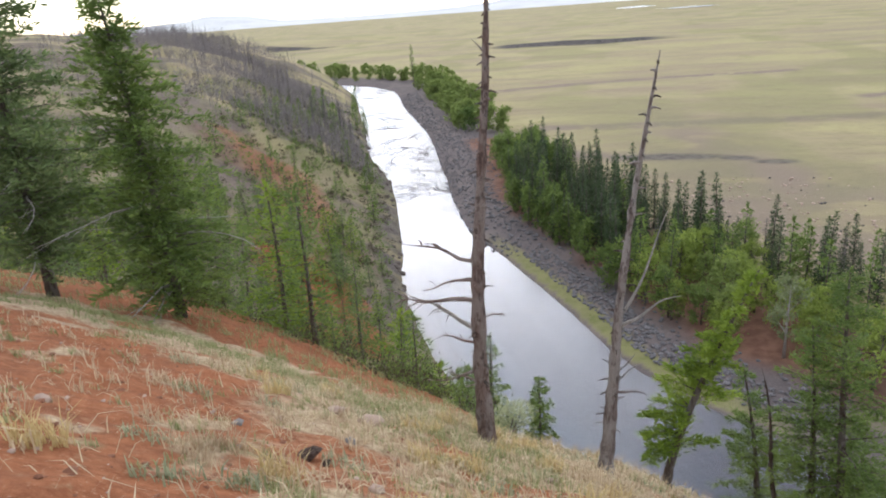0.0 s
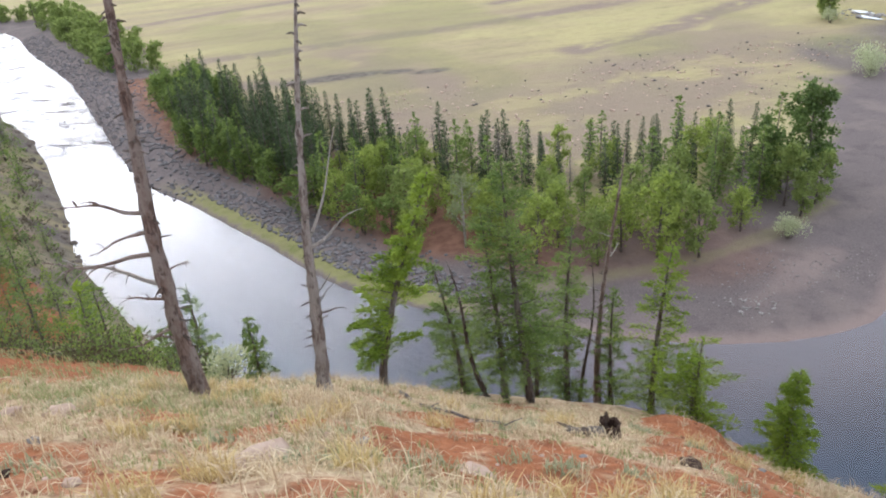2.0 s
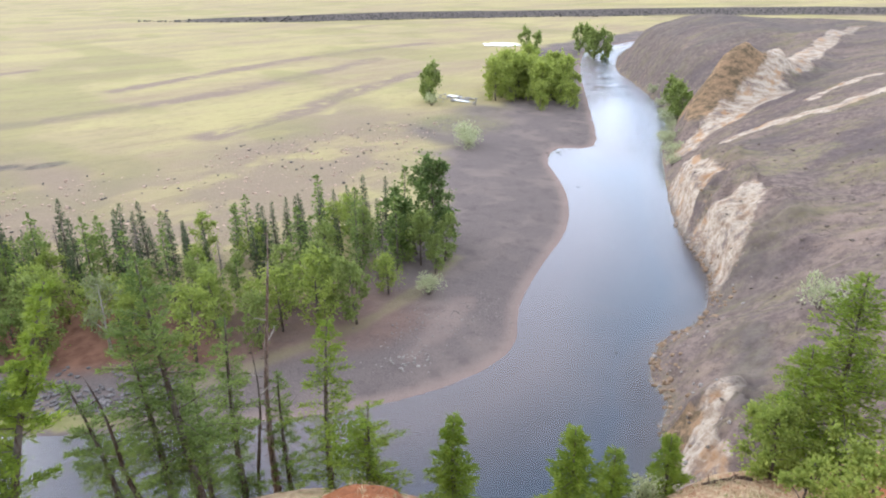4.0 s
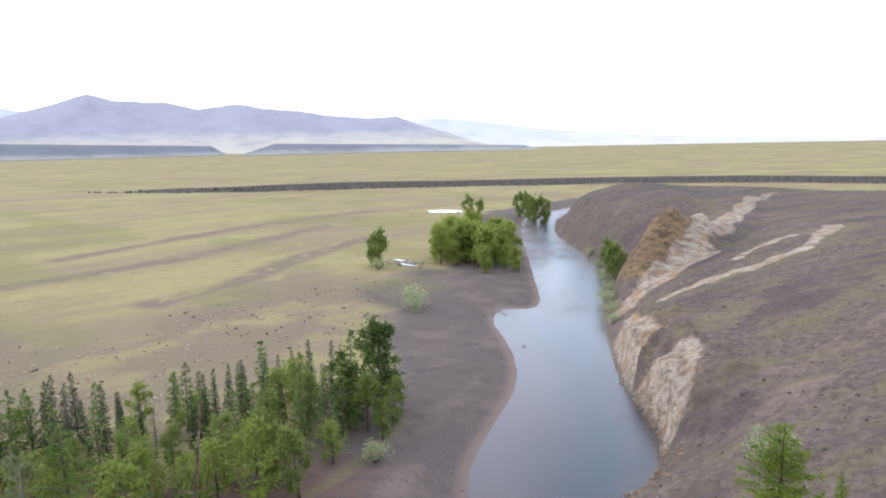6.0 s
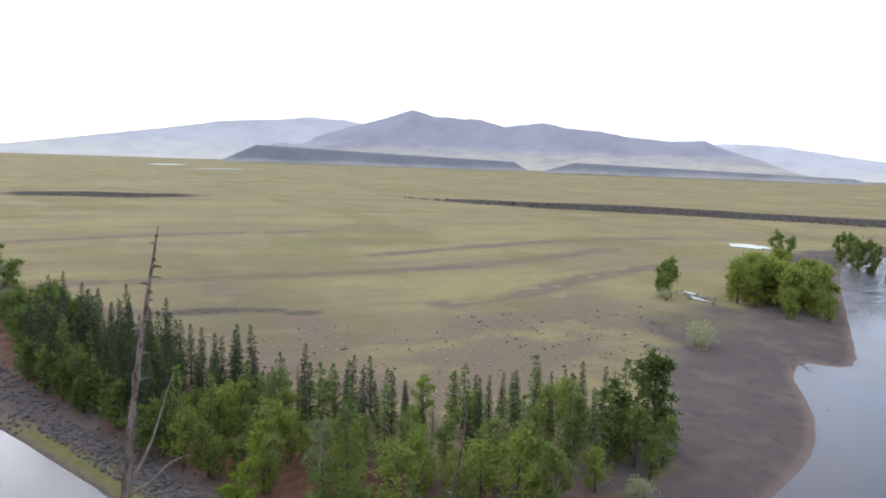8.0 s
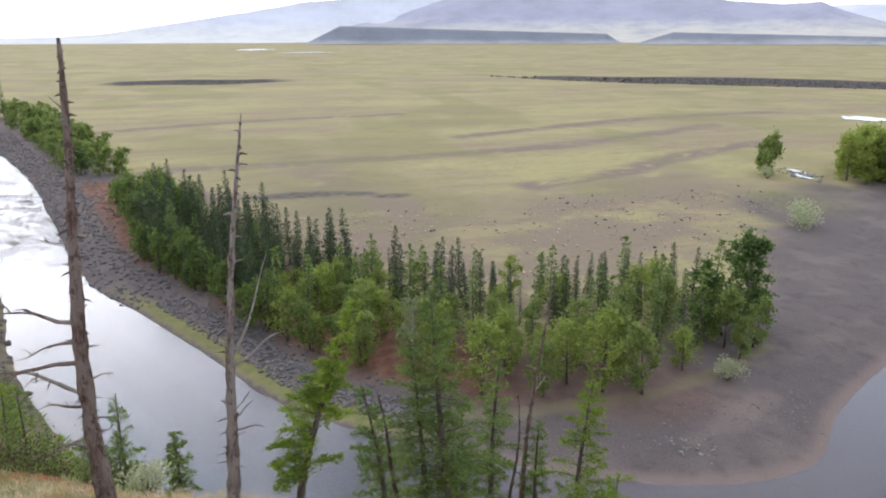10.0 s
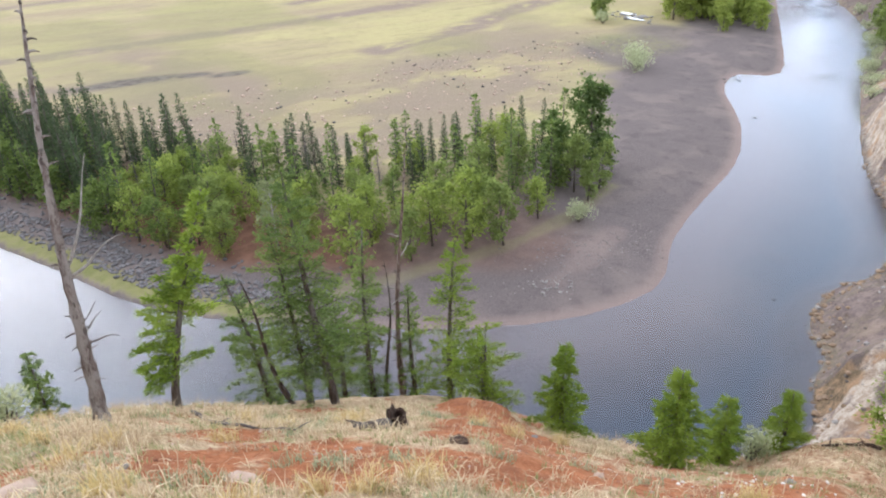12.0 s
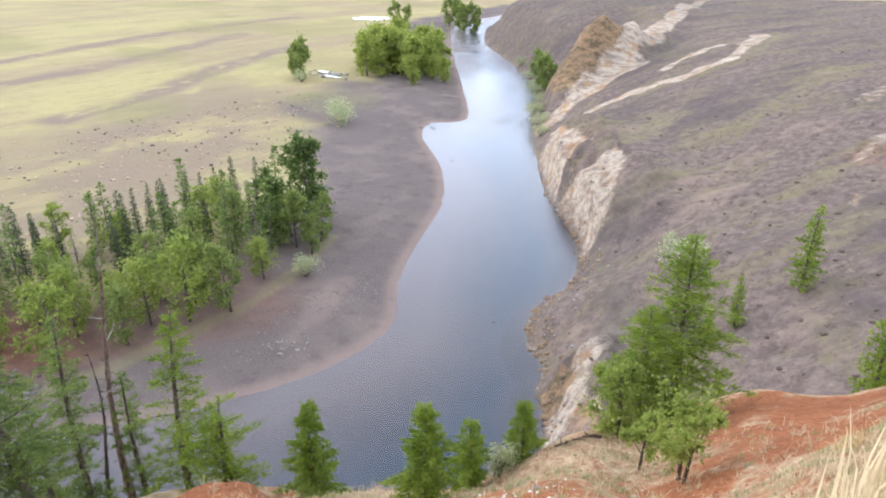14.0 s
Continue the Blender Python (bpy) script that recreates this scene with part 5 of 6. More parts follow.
# ---------------------------------------------------------------- left hillside
def dead_boughs(tree, seed, count, lo, hi):
    """Long bare boughs on the lower trunk."""
    rg = random.Random(seed)
    for _ in range(count):
        a, z, ln = rg.uniform(0, 6.28), rg.uniform(lo, hi), rg.uniform(1.6, 3.6)
        path = [Vector((math.cos(a + 0.15 * math.sin(3 * u)) * ln * u, math.sin(a + 0.15 * math.sin(3 * u)) * ln * u, z + ln * (0.10 * u - 0.22 * u * u) + rg.uniform(-0.04, 0.04))) for u in (0, 0.2, 0.4, 0.6, 0.8, 1.0)]
        soup = Soup()
        soup.tube(path, [0.035, 0.03, 0.024, 0.018, 0.012, 0.006], 5, False)
        for p, q in zip(path[1:-1], path[2:]):
            e = q + Vector((rg.uniform(-0.4, 0.4), rg.uniform(-0.4, 0.4), rg.uniform(-0.25, 0.15)))
            soup.tube([p, e], [0.010, 0.004], 3, False)
        soup.make("bough", M_PALE, tree, "bare grey dead bough")


big_l = make_conifer("spruce", "tall dark larch with bare lower boughs", 401, 10.0, 3.3, 0.14, 5.2, 0.19, ragged=0.6, slim=0.5, leaf=M_OLD_SPRUCE)
dead_boughs(big_l, 40, 13, 1.2, 5.0)
big_l.matrix_basis = standing(-16.9, 15.6, 40, sink=0.2)
big_l = make_conifer("larch", "tall bright green larch at the edge of the red scar", 402, 9.8, 2.8, 0.06, 6.0, 0.18, lean=-0.05, ragged=0.65, slim=0.5, leaf=M_DARK_LARCH, columnar=0.9)
dead_boughs(big_l, 41, 8, 1.0, 4.0)
big_l.matrix_basis = standing(-13.6, 16.7, 0, sink=0.2)
rng = random.Random(44)
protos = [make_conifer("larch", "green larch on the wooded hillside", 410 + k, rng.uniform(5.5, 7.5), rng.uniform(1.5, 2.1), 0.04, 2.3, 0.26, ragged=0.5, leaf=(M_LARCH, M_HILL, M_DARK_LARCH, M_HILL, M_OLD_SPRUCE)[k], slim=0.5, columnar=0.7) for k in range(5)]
spots = []
for _ in range(2500):
    a, d = radians(rng.uniform(14, 54)), 19 + 85 * rng.random() ** 1.15
    x, y = -math.sin(a) * d, math.cos(a) * d
    dn = line_distance(np.array([x]), np.array([y]), NEAR_LINE)[0]
    if dn < 3 or inside(np.array([x]), np.array([y]), RIVER_RING)[0] or (d > 60 and rng.random() < 0.5):
        continue
    if d < np.interp(math.degrees(a), TABLE_AZ, SPUR_TABLE[2]) + rng.uniform(8.0, 13.0):
        continue
    if all((x - p[0]) ** 2 + (y - p[1]) ** 2 > 1.9**2 for p in spots):
        spots.append((x, y))
    if len(spots) >= 235:
        break
for k, proto in enumerate(protos):
    place(proto, spots[k::5], rng, "larches of the left hillside", 0.6, 1.1)


def make_burnt(seed, height):
    """A fire-killed larch: a thin stem with fine bare twigs."""
    r = random.Random(seed)
    root = thing("burnt_tree", "fire-killed grey bare larch on the bluff", "dead tree", "burnt trees of the bluff")
    stem, twigs = Soup(), Soup()
    stem.tube([(0, 0, -0.3), (0.05, 0.03, height * 0.5), (0.0, 0.0, height)], [0.12, 0.085, 0.02], 6)
    for k in range(46):
        u = 0.15 + 0.83 * r.random()
        a = r.uniform(0, 6.28)
        ln = 1.5 * (1 - u) + 0.25
        p = Vector((0, 0, u * height))
        q = p + Vector((math.cos(a) * ln, math.sin(a) * ln, r.uniform(-0.2, 0.35) * ln))
        twigs.tube([p, q], [0.03, 0.012], 3, False)
    stem.make("trunk", M_BURNT, root)
    tagged(twigs.make("twigwork", M_BURNT, root), kind="stuff")
    return root


for x, y, high in ((23, 88, 7.5), (15.7, 97, 7.0), (30, 80, 6.0), (2, 97, 7.5)):
    dead = make_burnt(int(490 + x), high)
    tagged(dead, "bare grey dead tree among the poplars", "dead tree", "bare trees of the wood")
    dead.matrix_basis = standing(x, y)
burnt = [make_burnt(500 + k, rng.uniform(8.5, 11)) for k in range(3)]
BELT = rounded([(-215, 318), (-192, 284), (-150, 245), (-113, 212), (-88, 184), (-70, 152), (-62, 132)])


def in_belt(count, wide, seed, line=None):
    """Spots in the burnt strip along the edge of the far bluff."""
    rg = random.Random(seed)
    got = []
    while len(got) < count:
        x, y, t = along(BELT if line is None else line, rg.random())
        d = rg.gauss(0, wide)
        q = (x - t.y * d, y + t.x * d)
        p = np.array([q])
        if not inside(p[:, 0], p[:, 1], RIVER_RING)[0] and line_distance(p[:, 0], p[:, 1], NEAR_LINE)[0] > 4:
            got.append(q)
    return got


spots = in_belt(210, 9, 77) + [(x - rng.uniform(15, 60), y - rng.uniform(0, 50)) for x, y in in_belt(40, 10, 78)]
for k, proto in enumerate(burnt):
    place(proto, spots[k::3], rng, "burnt trees of the bluff", 0.5, 0.95)


def thicket(count, seed, line=None, wide=15, size=1.0):
    """The fine grey haze of burnt saplings and twigs between the trunks."""
    rg = random.Random(seed)
    soup = Soup()
    pts = np.array(in_belt(count, wide, seed, line))
    for (x, y), z in zip(pts, land(pts[:, 0], pts[:, 1])[0]):
        high = rg.uniform(2.0, 6.0) * size
        tip = Vector((x + rg.uniform(-0.4, 0.4), y + rg.uniform(-0.4, 0.4), z + high))
        foot = Vector((x, y, z - 0.2))
        soup.tube([foot, tip], [0.07, 0.02], 3, False)
        for _ in range(9):
            p = foot.lerp(tip, rg.uniform(0.25, 0.95))
            v = Vector((rg.uniform(-1, 1), rg.uniform(-1, 1), rg.uniform(0.2, 1.0)))
            soup.spray(p, v, rg.uniform(0.6, 1.4), 0.09, rg)
    return tagged(soup.make("burnt_thicket", M_FUZZ), "grey thicket of fire-killed saplings on the bluff", "thicket", kind="stuff")


thicket(3600, 79)
UPPER_BELT = rounded([(-262, 330), (-228, 285), (-186, 238), (-148, 200), (-112, 168), (-88, 138)])
thicket(1500, 84, UPPER_BELT, 17, 0.7)
green = [(x + rng.uniform(-9, 9), y + rng.uniform(-9, 9)) for x, y in ((-70, 175), (-76, 190), (-84, 208), (-92, 226), (-66, 168), (-100, 246), (-88, 214), (-108, 262), (-120, 290))]
proto = make_conifer("larch", "dull green larch on the far bluff", 430, 8, 1.8, 0.08, 1.4, 0.42, ragged=0.4, leaf=M_DARK_LARCH)
slope = shore_points(46, line_u(NEAR_LINE, -73, 182), line_u(NEAR_LINE, -30, 84), 3, 30, 431, NEAR_LINE, -1)
place(proto, [(x - 8, y + 4) for x, y in green] + [(x, y, rng.uniform(0.35, 0.85)) for x, y in slope], rng, "larches of the far bluff")


# ---------------------------------------------------------------- stones
def blob(rng, size, flat=0.6):
    """A rough stone of twenty faces."""
    g = (1 + 5**0.5) / 2
    base = [(-1, g, 0), (1, g, 0), (-1, -g, 0), (1, -g, 0), (0, -1, g), (0, 1, g), (0, -1, -g), (0, 1, -g), (g, 0, -1), (g, 0, 1), (-g, 0, -1), (-g, 0, 1)]
    faces = [(0, 11, 5), (0, 5, 1), (0, 1, 7), (0, 7, 10), (0, 10, 11), (1, 5, 9), (5, 11, 4), (11, 10, 2), (10, 7, 6), (7, 1, 8),
             (3, 9, 4), (3, 4, 2), (3, 2, 6), (3, 6, 8), (3, 8, 9), (4, 9, 5), (2, 4, 11), (6, 2, 10), (8, 6, 7), (9, 8, 1)]
    sx, sy, sz = rng.uniform(0.7, 1.3), rng.uniform(0.7, 1.3), flat * rng.uniform(0.7, 1.2)
    turn = rng.uniform(0, 6.28)
    c, s = math.cos(turn), math.sin(turn)
    out = []
    for x, y, z in base:
        k = size * 0.26 * rng.uniform(0.78, 1.2)
        x, y, z = x * sx * k, y * sy * k, z * sz * k
        out.append((x * c - y * s, x * s + y * c, z))
    return out, faces


def scatter_stones(name, label, points, sizes, material, seed, flat=0.6, sink=0.15, floor=-9.0):
    r = random.Random(seed)
    pts = np.array(points, float)
    zs = np.maximum(land(pts[:, 0], pts[:, 1])[0], floor)
    soup = Soup()
    for (x, y), z, s in zip(pts, zs, sizes):
        v, f = blob(r, s, flat)
        soup.add([(a + x, b + y, c + z + s * sink) for a, b, c in v], f)
    ob = soup.make(name, material)
    return tagged(ob, label, "stones", kind="stuff")


ua, ub, uc = line_u(FAR_LINE, -66, 216), line_u(FAR_LINE, -20, 102), line_u(FAR_LINE, 14, 57)
r = random.Random(71)
pts = shore_points(3200, line_u(FAR_LINE, -110, 315), ub, -0.5, 8.5, 72) + shore_points(420, ua, ub, 8, 14, 92)
scatter_stones("cobbles", "dark grey river cobbles on the shore", pts, [0.14 + 0.75 * r.random() ** 2.2 for _ in pts], M_COBBLE, 73)
pts = shore_points(1000, ub, uc, 2.2, 6.5, 74) + shore_points(160, ub, uc, 6, 10, 93)
scatter_stones("cobbles", "dark grey cobbles behind the grassy bank", pts, [r.uniform(0.25, 0.7) for _ in pts], M_COBBLE, 75)
pts = [(37 + r.gauss(0, 1.5), 51.2 + r.gauss(0, 0.9)) for _ in range(44)] + [(44 + r.gauss(0, 5), 53 + r.gauss(0, 2)) for _ in range(14)]
scatter_stones("pale_stones", "pale grey boulders on the gravel bar", pts, [0.14 + 0.32 * r.random() ** 2 if k < 44 else r.uniform(0.1, 0.3) for k, _ in enumerate(pts)], M_WHITESTONE, 76)
pts = [(46 + r.gauss(0, 6), 54.5 + r.gauss(0, 2.4)) for _ in range(320)]
scatter_stones("bar_pebbles", "grey-pink pebbles strewn over the gravel bar", pts, [r.uniform(0.1, 0.3) for _ in pts], M_BARSTONE, 90)
pts = [(r.gauss(138, 2.6), r.gauss(159, 4)) for _ in range(50)]
scatter_stones("pale_stones", "white stones in the dry side channel", pts, [r.uniform(0.6, 1.6) for _ in pts], M_WHITESTONE, 77, 0.4)
pts = [(r.uniform(5, 120), r.uniform(96, 150)) for _ in range(230)]
pts = [(x, y) for x, y in pts if y > 96 + 0.15 * x - 10 and 28 < line_distance(np.array([x]), np.array([y]), FAR_LINE)[0] < 85]
scatter_stones("field_stones", "scattered dark stones on the dry plain", pts, [0.2 + 0.5 * r.random() ** 2 for _ in pts], M_BASALT, 78)
pts = [(r.uniform(5, 115), r.uniform(92, 145)) for _ in range(900)]
pts = [(x, y) for x, y in pts if 26 < line_distance(np.array([x]), np.array([y]), FAR_LINE)[0] < 70]
scatter_stones("field_stones", "scattered pale stones on the dry plain", pts, [0.2 + 0.6 * r.random() ** 2 for _ in pts], M_STONE, 79, 0.45)
M_OCHRE = stone_material("ochre_rock", (0.20, 0.13, 0.085), (0.36, 0.27, 0.20))
va, vb = line_u(NEAR_LINE, 41, 24), line_u(NEAR_LINE, 94, 57)
pts = [q for hi in (0.9, 1.6, 3.0) for q in shore_points(150, va, vb, -0.3, hi, int(80 + hi), NEAR_LINE, -1)]
scatter_stones("bank_rocks", "tumbled ochre and pale rocks at the foot of the bluff", pts, [0.12 + 0.6 * r.random() ** 2.5 for _ in pts], M_OCHRE, 81)
pts = shore_points(60, va, vb, 0.0, 5.0, 89, NEAR_LINE, -1)
scatter_stones("bank_rocks", "pale rocks fallen from the cliff", pts, [0.15 + 0.6 * r.random() ** 2 for _ in pts], M_WHITESTONE, 91, 0.7)
pts = []
for _ in range(1500):
    a, d = radians(r.uniform(-95, -58)), 14 + 160 * r.random() ** 1.3
    x, y = -math.sin(a) * d, math.cos(a) * d
    pts.append((x, y))
p = np.array(pts)
f = land(p[:, 0], p[:, 1])[1]
pts = [q for q, ok in zip(pts, f["near_side"] & ~f["on_spur"] & (f["d_near"] > 1)) if ok]
scatter_stones("slope_clumps", "dark stones and tussocks on the grey slope", pts, [0.1 + 0.5 * r.random() ** 2.5 for _ in pts], M_TUSSOCK, 82, 0.5)
pts = shore_points(170, line_u(NEAR_LINE, -102, 250), line_u(NEAR_LINE, -26, 75), -0.5, 3.0, 85, NEAR_LINE, -1)
scatter_stones("bank_rocks", "dark ledges of rock along the bluff shore", pts, [0.3 + 1.3 * r.random() ** 2 for _ in pts], M_TUSSOCK, 86, 0.7, 0.0, -0.2)
pts = [(q[0], q[1]) for q in shore_points(60, line_u(FAR_LINE, -119, 338), line_u(FAR_LINE, -40, 145), -8, 0, 88)] + [(r.gauss(116, 2), r.gauss(101, 1.5)) for _ in range(8)] + [(55, 38.7), (99.2, 80.6)]
scatter_stones("river_stones", "dark stones breaking the river surface", pts, [r.uniform(0.4, 1.1) for _ in pts], M_BASALT, 87, 0.6, 0.0, -0.1)
pts = shore_points(500, 0.0, 1.0, -3, 4, 83, np.array([s[:2] for s in SCARPS[0][:6]], float))
scatter_stones("lava_blocks", "dark lava blocks along the step in the plain", pts, [0.6 + 2.2 * r.random() ** 2 for _ in pts], M_BASALT, 84)


def single_stone(name, x, y, size, material, label, seed, flat=0.5, category="stone"):
    me_v, me_f = blob(random.Random(seed), size, flat)
    bm = bmesh.new()
    vs = [bm.verts.new(v) for v in me_v]
    for fc in me_f:
        bm.faces.new([vs[i] for i in fc])
    bmesh.ops.subdivide_edges(bm, edges=bm.edges[:], cuts=2, use_grid_fill=True, smooth=0.35, fractal=0.25, seed=seed)
    me = bpy.data.meshes.new(name)
    bm.to_mesh(me)
    bm.free()
    me.materials.append(material)
    me.shade_smooth()
    ob = tagged(new(name, me), label, category)
    ob.matrix_basis = pose(x, y, ground_z(x, y) + size * 0.05, 20, 15, seed * 37)
    return ob


single_stone("flat_stone", -1.35, 5.45, 0.62, M_STONE, "flat pinkish stone sunk in the dry grass", 1, 0.35)
single_stone("flat_stone", 0.6, 5.6, 0.34, M_STONE, "small flat pale stone in the dry grass", 2, 0.4)
single_stone("stone", -4.3, 8.8, 0.62, M_STONE, "pinkish stone on the grass slope", 3, 0.5)
single_stone("stone", -4.8, 8.6, 0.42, M_STONE, "pale pink stone on the grass slope", 4, 0.5)
single_stone("stone", -3.9, 9.3, 0.36, M_WHITESTONE, "small white stone on the grass slope", 5, 0.5)
single_stone("dark_lump", -3.6, 5.6, 0.32, M_CHAR, "dark charred lump of wood in the grass", 6, 0.35, "wood")
single_stone("dark_lump", -3.38, 5.55, 0.20, M_CHAR, "small dark charred lump in the grass", 7, 0.4, "wood")
# dark lump added where the red bank has only a shaded hollow
single_stone("dark_lump", 3.75, 6.85, 0.34, M_CHAR, "dark lump standing for the shaded hollow in the red bank", 10, 0.7, "wood")
single_stone("stone", -2.5, 7.3, 0.14, M_WHITESTONE, "small yellowish white stone", 8, 0.8)
single_stone("stone", -3.6, 6.6, 0.16, M_WHITESTONE, "small grey-white stone in the grass", 9, 0.7)
for k in range(26):
    a, d = radians(r.uniform(-92, 50)), r.uniform(4.5, 13)
    single_stone("stone", -math.sin(a) * d, math.cos(a) * d, r.uniform(0.07, 0.2), r.choice([M_STONE, M_WHITESTONE, M_STONE]), "small stone on the grassy slope", 20 + k, 0.6)

# ---------------------------------------------------------------- stump and fallen wood
def make_stump():
    rg = random.Random(9)
    root = thing("tree_stump", "charred dark hollow tree stump with a ragged top", "stump")
    body, inner = Soup(), Soup()
    n = 16
    rings = [(-0.25, 0.34), (0.0, 0.27), (0.22, 0.22), (0.42, 0.21)]
    top = [0.44 + rg.uniform(-0.06, 0.07) + (0.12 if k in (3, 4, 5) else 0) for k in range(n)]
    verts, faces = [], []
    for z, rad in rings:
        for k in range(n):
            t = 2 * math.pi * k / n
            q = rad * (1 + 0.14 * math.sin(3 * t + 1) + rg.uniform(-0.05, 0.05))
            verts.append((q * math.cos(t), q * math.sin(t), z if z < 0.4 else top[k]))
    for i in range(len(rings) - 1):
        for k in range(n):
            faces.append((i * n + k, i * n + (k + 1) % n, (i + 1) * n + (k + 1) % n, (i + 1) * n + k))
    body.add(verts, faces)
    body.make("shell", M_CHAR, root)
    verts = [(0.72 * 0.21 * math.cos(2 * math.pi * k / n), 0.72 * 0.21 * math.sin(2 * math.pi * k / n), top[k] - 0.01) for k in range(n)] + [(0.12 * math.cos(2 * math.pi * k / n), 0.12 * math.sin(2 * math.pi * k / n), 0.1) for k in range(n)]
    faces = [(k, k + n, (k + 1) % n + n, (k + 1) % n) for k in range(n)] + [tuple(range(n, 2 * n))]
    inner.add(verts, faces)
    inner.make("hollow", M_CHAR, root)
    rim = Soup()
    rim.add([(0.21 * math.cos(2 * math.pi * k / n), 0.21 * math.sin(2 * math.pi * k / n), top[k]) for k in range(n)] + [(0.151 * math.cos(2 * math.pi * k / n), 0.151 * math.sin(2 * math.pi * k / n), top[k] - 0.008) for k in range(n)],
            [(k, (k + 1) % n, (k + 1) % n + n, k + n) for k in range(n)])
    rim.make("broken_rim", M_CHAR, root)
    root.matrix_basis = standing(3.65, 9.15, 30, 0.8, 0.02)
    return root


make_stump()


def fallen(name, label, points, radius, material, twigs=0, seed=1):
    """A fallen stem that follows the ground."""
    rg = random.Random(seed)
    root = thing(name, label, "log")
    path = []
    for (ax, ay), (bx, by) in zip(points[:-1], points[1:]):
        for u in (0.0, 0.25, 0.5, 0.75):
            x, y = ax + (bx - ax) * u, ay + (by - ay) * u
            path.append(Vector((x, y, ground_z(x, y) + radius * 0.8 + rg.uniform(0, 0.04))))
    n = len(path)
    body = Soup()
    body.tube(path, [radius * (1 - 0.7 * i / n) * rg.uniform(0.88, 1.1) for i in range(n)], 8)
    body.make("stem", material, root, smooth_shade=True)
    for k in range(twigs):
        p = path[rg.randrange(1, n)]
        q = p + Vector((rg.uniform(-0.28, 0.28), rg.uniform(-0.28, 0.28), rg.uniform(0.0, 0.10)))
        tw = Soup()
        tw.tube([p, p.lerp(q, 0.5) + Vector((0, 0, 0.02)), q], [radius * 0.35, radius * 0.25, 0.006], 5)
        tw.make("twig", material, root)
    return root


fallen("fallen_log", "rotten grey fallen log beside the stump", [(3.45, 9.1), (3.1, 8.95), (2.6, 8.75)], 0.12, M_BARK, 3, 3)
fallen("fallen_branch", "grey dead branch lying in the grass", [(0.3, 12.0), (0.6, 10.6), (1.2, 9.5), (2.0, 8.9)], 0.045, M_BURNT, 9, 4)
fallen("fallen_log", "grey log jutting out over the rim", [(14.0, 6.2), (13.3, 6.6), (12.5, 6.8)], 0.05, M_CHAR, 5, 6)

# ---------------------------------------------------------------- grass of the slope
def blades(name, label, x, y, low, high, width, material, seed, bend=0.6):
    r = np.random.RandomState(seed)
    z, f = land(x, y)
    n = len(x)
    h = r.uniform(low, high, n)
    t = r.uniform(0, 2 * np.pi, n)
    lean = r.uniform(0.15, 1.0, n) * bend
    root = np.stack([x, y, z - 0.02], -1)
    side = np.stack([np.cos(t + 1.57), np.sin(t + 1.57), 0 * t], -1) * (width * r.uniform(0.6, 1.4, n))[:, None]
    out = np.stack([np.cos(t), np.sin(t), 0 * t], -1) * (h * lean)[:, None]
    mid = root + out * 0.35 + np.stack([0 * h, 0 * h, h * 0.62], -1)
    tip = root + out + np.stack([0 * h, 0 * h, h * (1 - 0.35 * lean)], -1)
    verts = np.stack([root - side, root + side, mid + side * 0.7, mid - side * 0.7, tip], 1).reshape(-1, 3)
    k = np.arange(n) * 5
    faces = [fc for i in k.tolist() for fc in ((i, i + 1, i + 2, i + 3), (i + 3, i + 2, i + 4))]
    ob = mesh_object(name, verts, faces, material)
    return tagged(ob, label, "grass", kind="stuff")


def grass_material(name, a, b, c):
    n = Nodes(name)
    col = n.mix(n.island(), a, b)
    col = n.mix(n.ramp(n.noise(1.3, 3.0), 0.45, 0.7, 0, 0.7), col, c)
    col = n.mix(n.ramp(n.noise(0.7, 4.0, 0.6), 0.50, 0.66, 0, 0.5), col, tuple(0.8 * v for v in a))
    return n.finish(col, 0.75, spec=0.15, through=0.3)


def slope_points(count, seed, seed_mask, lo, hi, keep_soil=0.45, reach=15.0):
    r = np.random.RandomState(seed)
    a, d = np.radians(r.uniform(-97, 56, count)), 0.9 + (reach - 0.9) * r.rand(count) ** 0.75
    x, y = -np.sin(a) * d, np.cos(a) * d
    x, y = x + 0.05 * r.randn(count), y + 0.05 * r.randn(count)
    z, f = land(x, y)
    soil = ground_cover(x, y, z, f)[0][:, 0]
    tuft = fbm(x / 0.55, y / 0.55, 3, seed_mask)
    ok = ((soil < keep_soil) | (r.rand(count) < 0.12)) & (tuft > lo) & (tuft < hi) & f["near_side"]
    return x[ok], y[ok]


M_STRAW = grass_material("dry_straw_grass", (0.36, 0.25, 0.16), (0.71, 0.61, 0.435), (0.55, 0.43, 0.29))
M_STALK = grass_material("bleached_stalks", (0.60, 0.50, 0.34), (0.80, 0.70, 0.50), (0.70, 0.58, 0.40))
M_GOLD = grass_material("golden_tussock", (0.42, 0.30, 0.14), (0.66, 0.53, 0.28), (0.54, 0.44, 0.22))
M_SAGE = grass_material("sage_grass", (0.22, 0.25, 0.15), (0.36, 0.40, 0.26), (0.44, 0.44, 0.30))
M_GRASS = grass_material("spring_grass", (0.21, 0.235, 0.10), (0.36, 0.38, 0.19), (0.46, 0.44, 0.26))
def tufted(x, y, each, spread, seed):
    """Several blades round each of the given points."""
    r = np.random.RandomState(seed)
    a, d = r.uniform(0, 2 * np.pi, (len(x), each)), spread * r.rand(len(x), each) ** 0.6
    return (x[:, None] + np.cos(a) * d).ravel(), (y[:, None] + np.sin(a) * d).ravel()


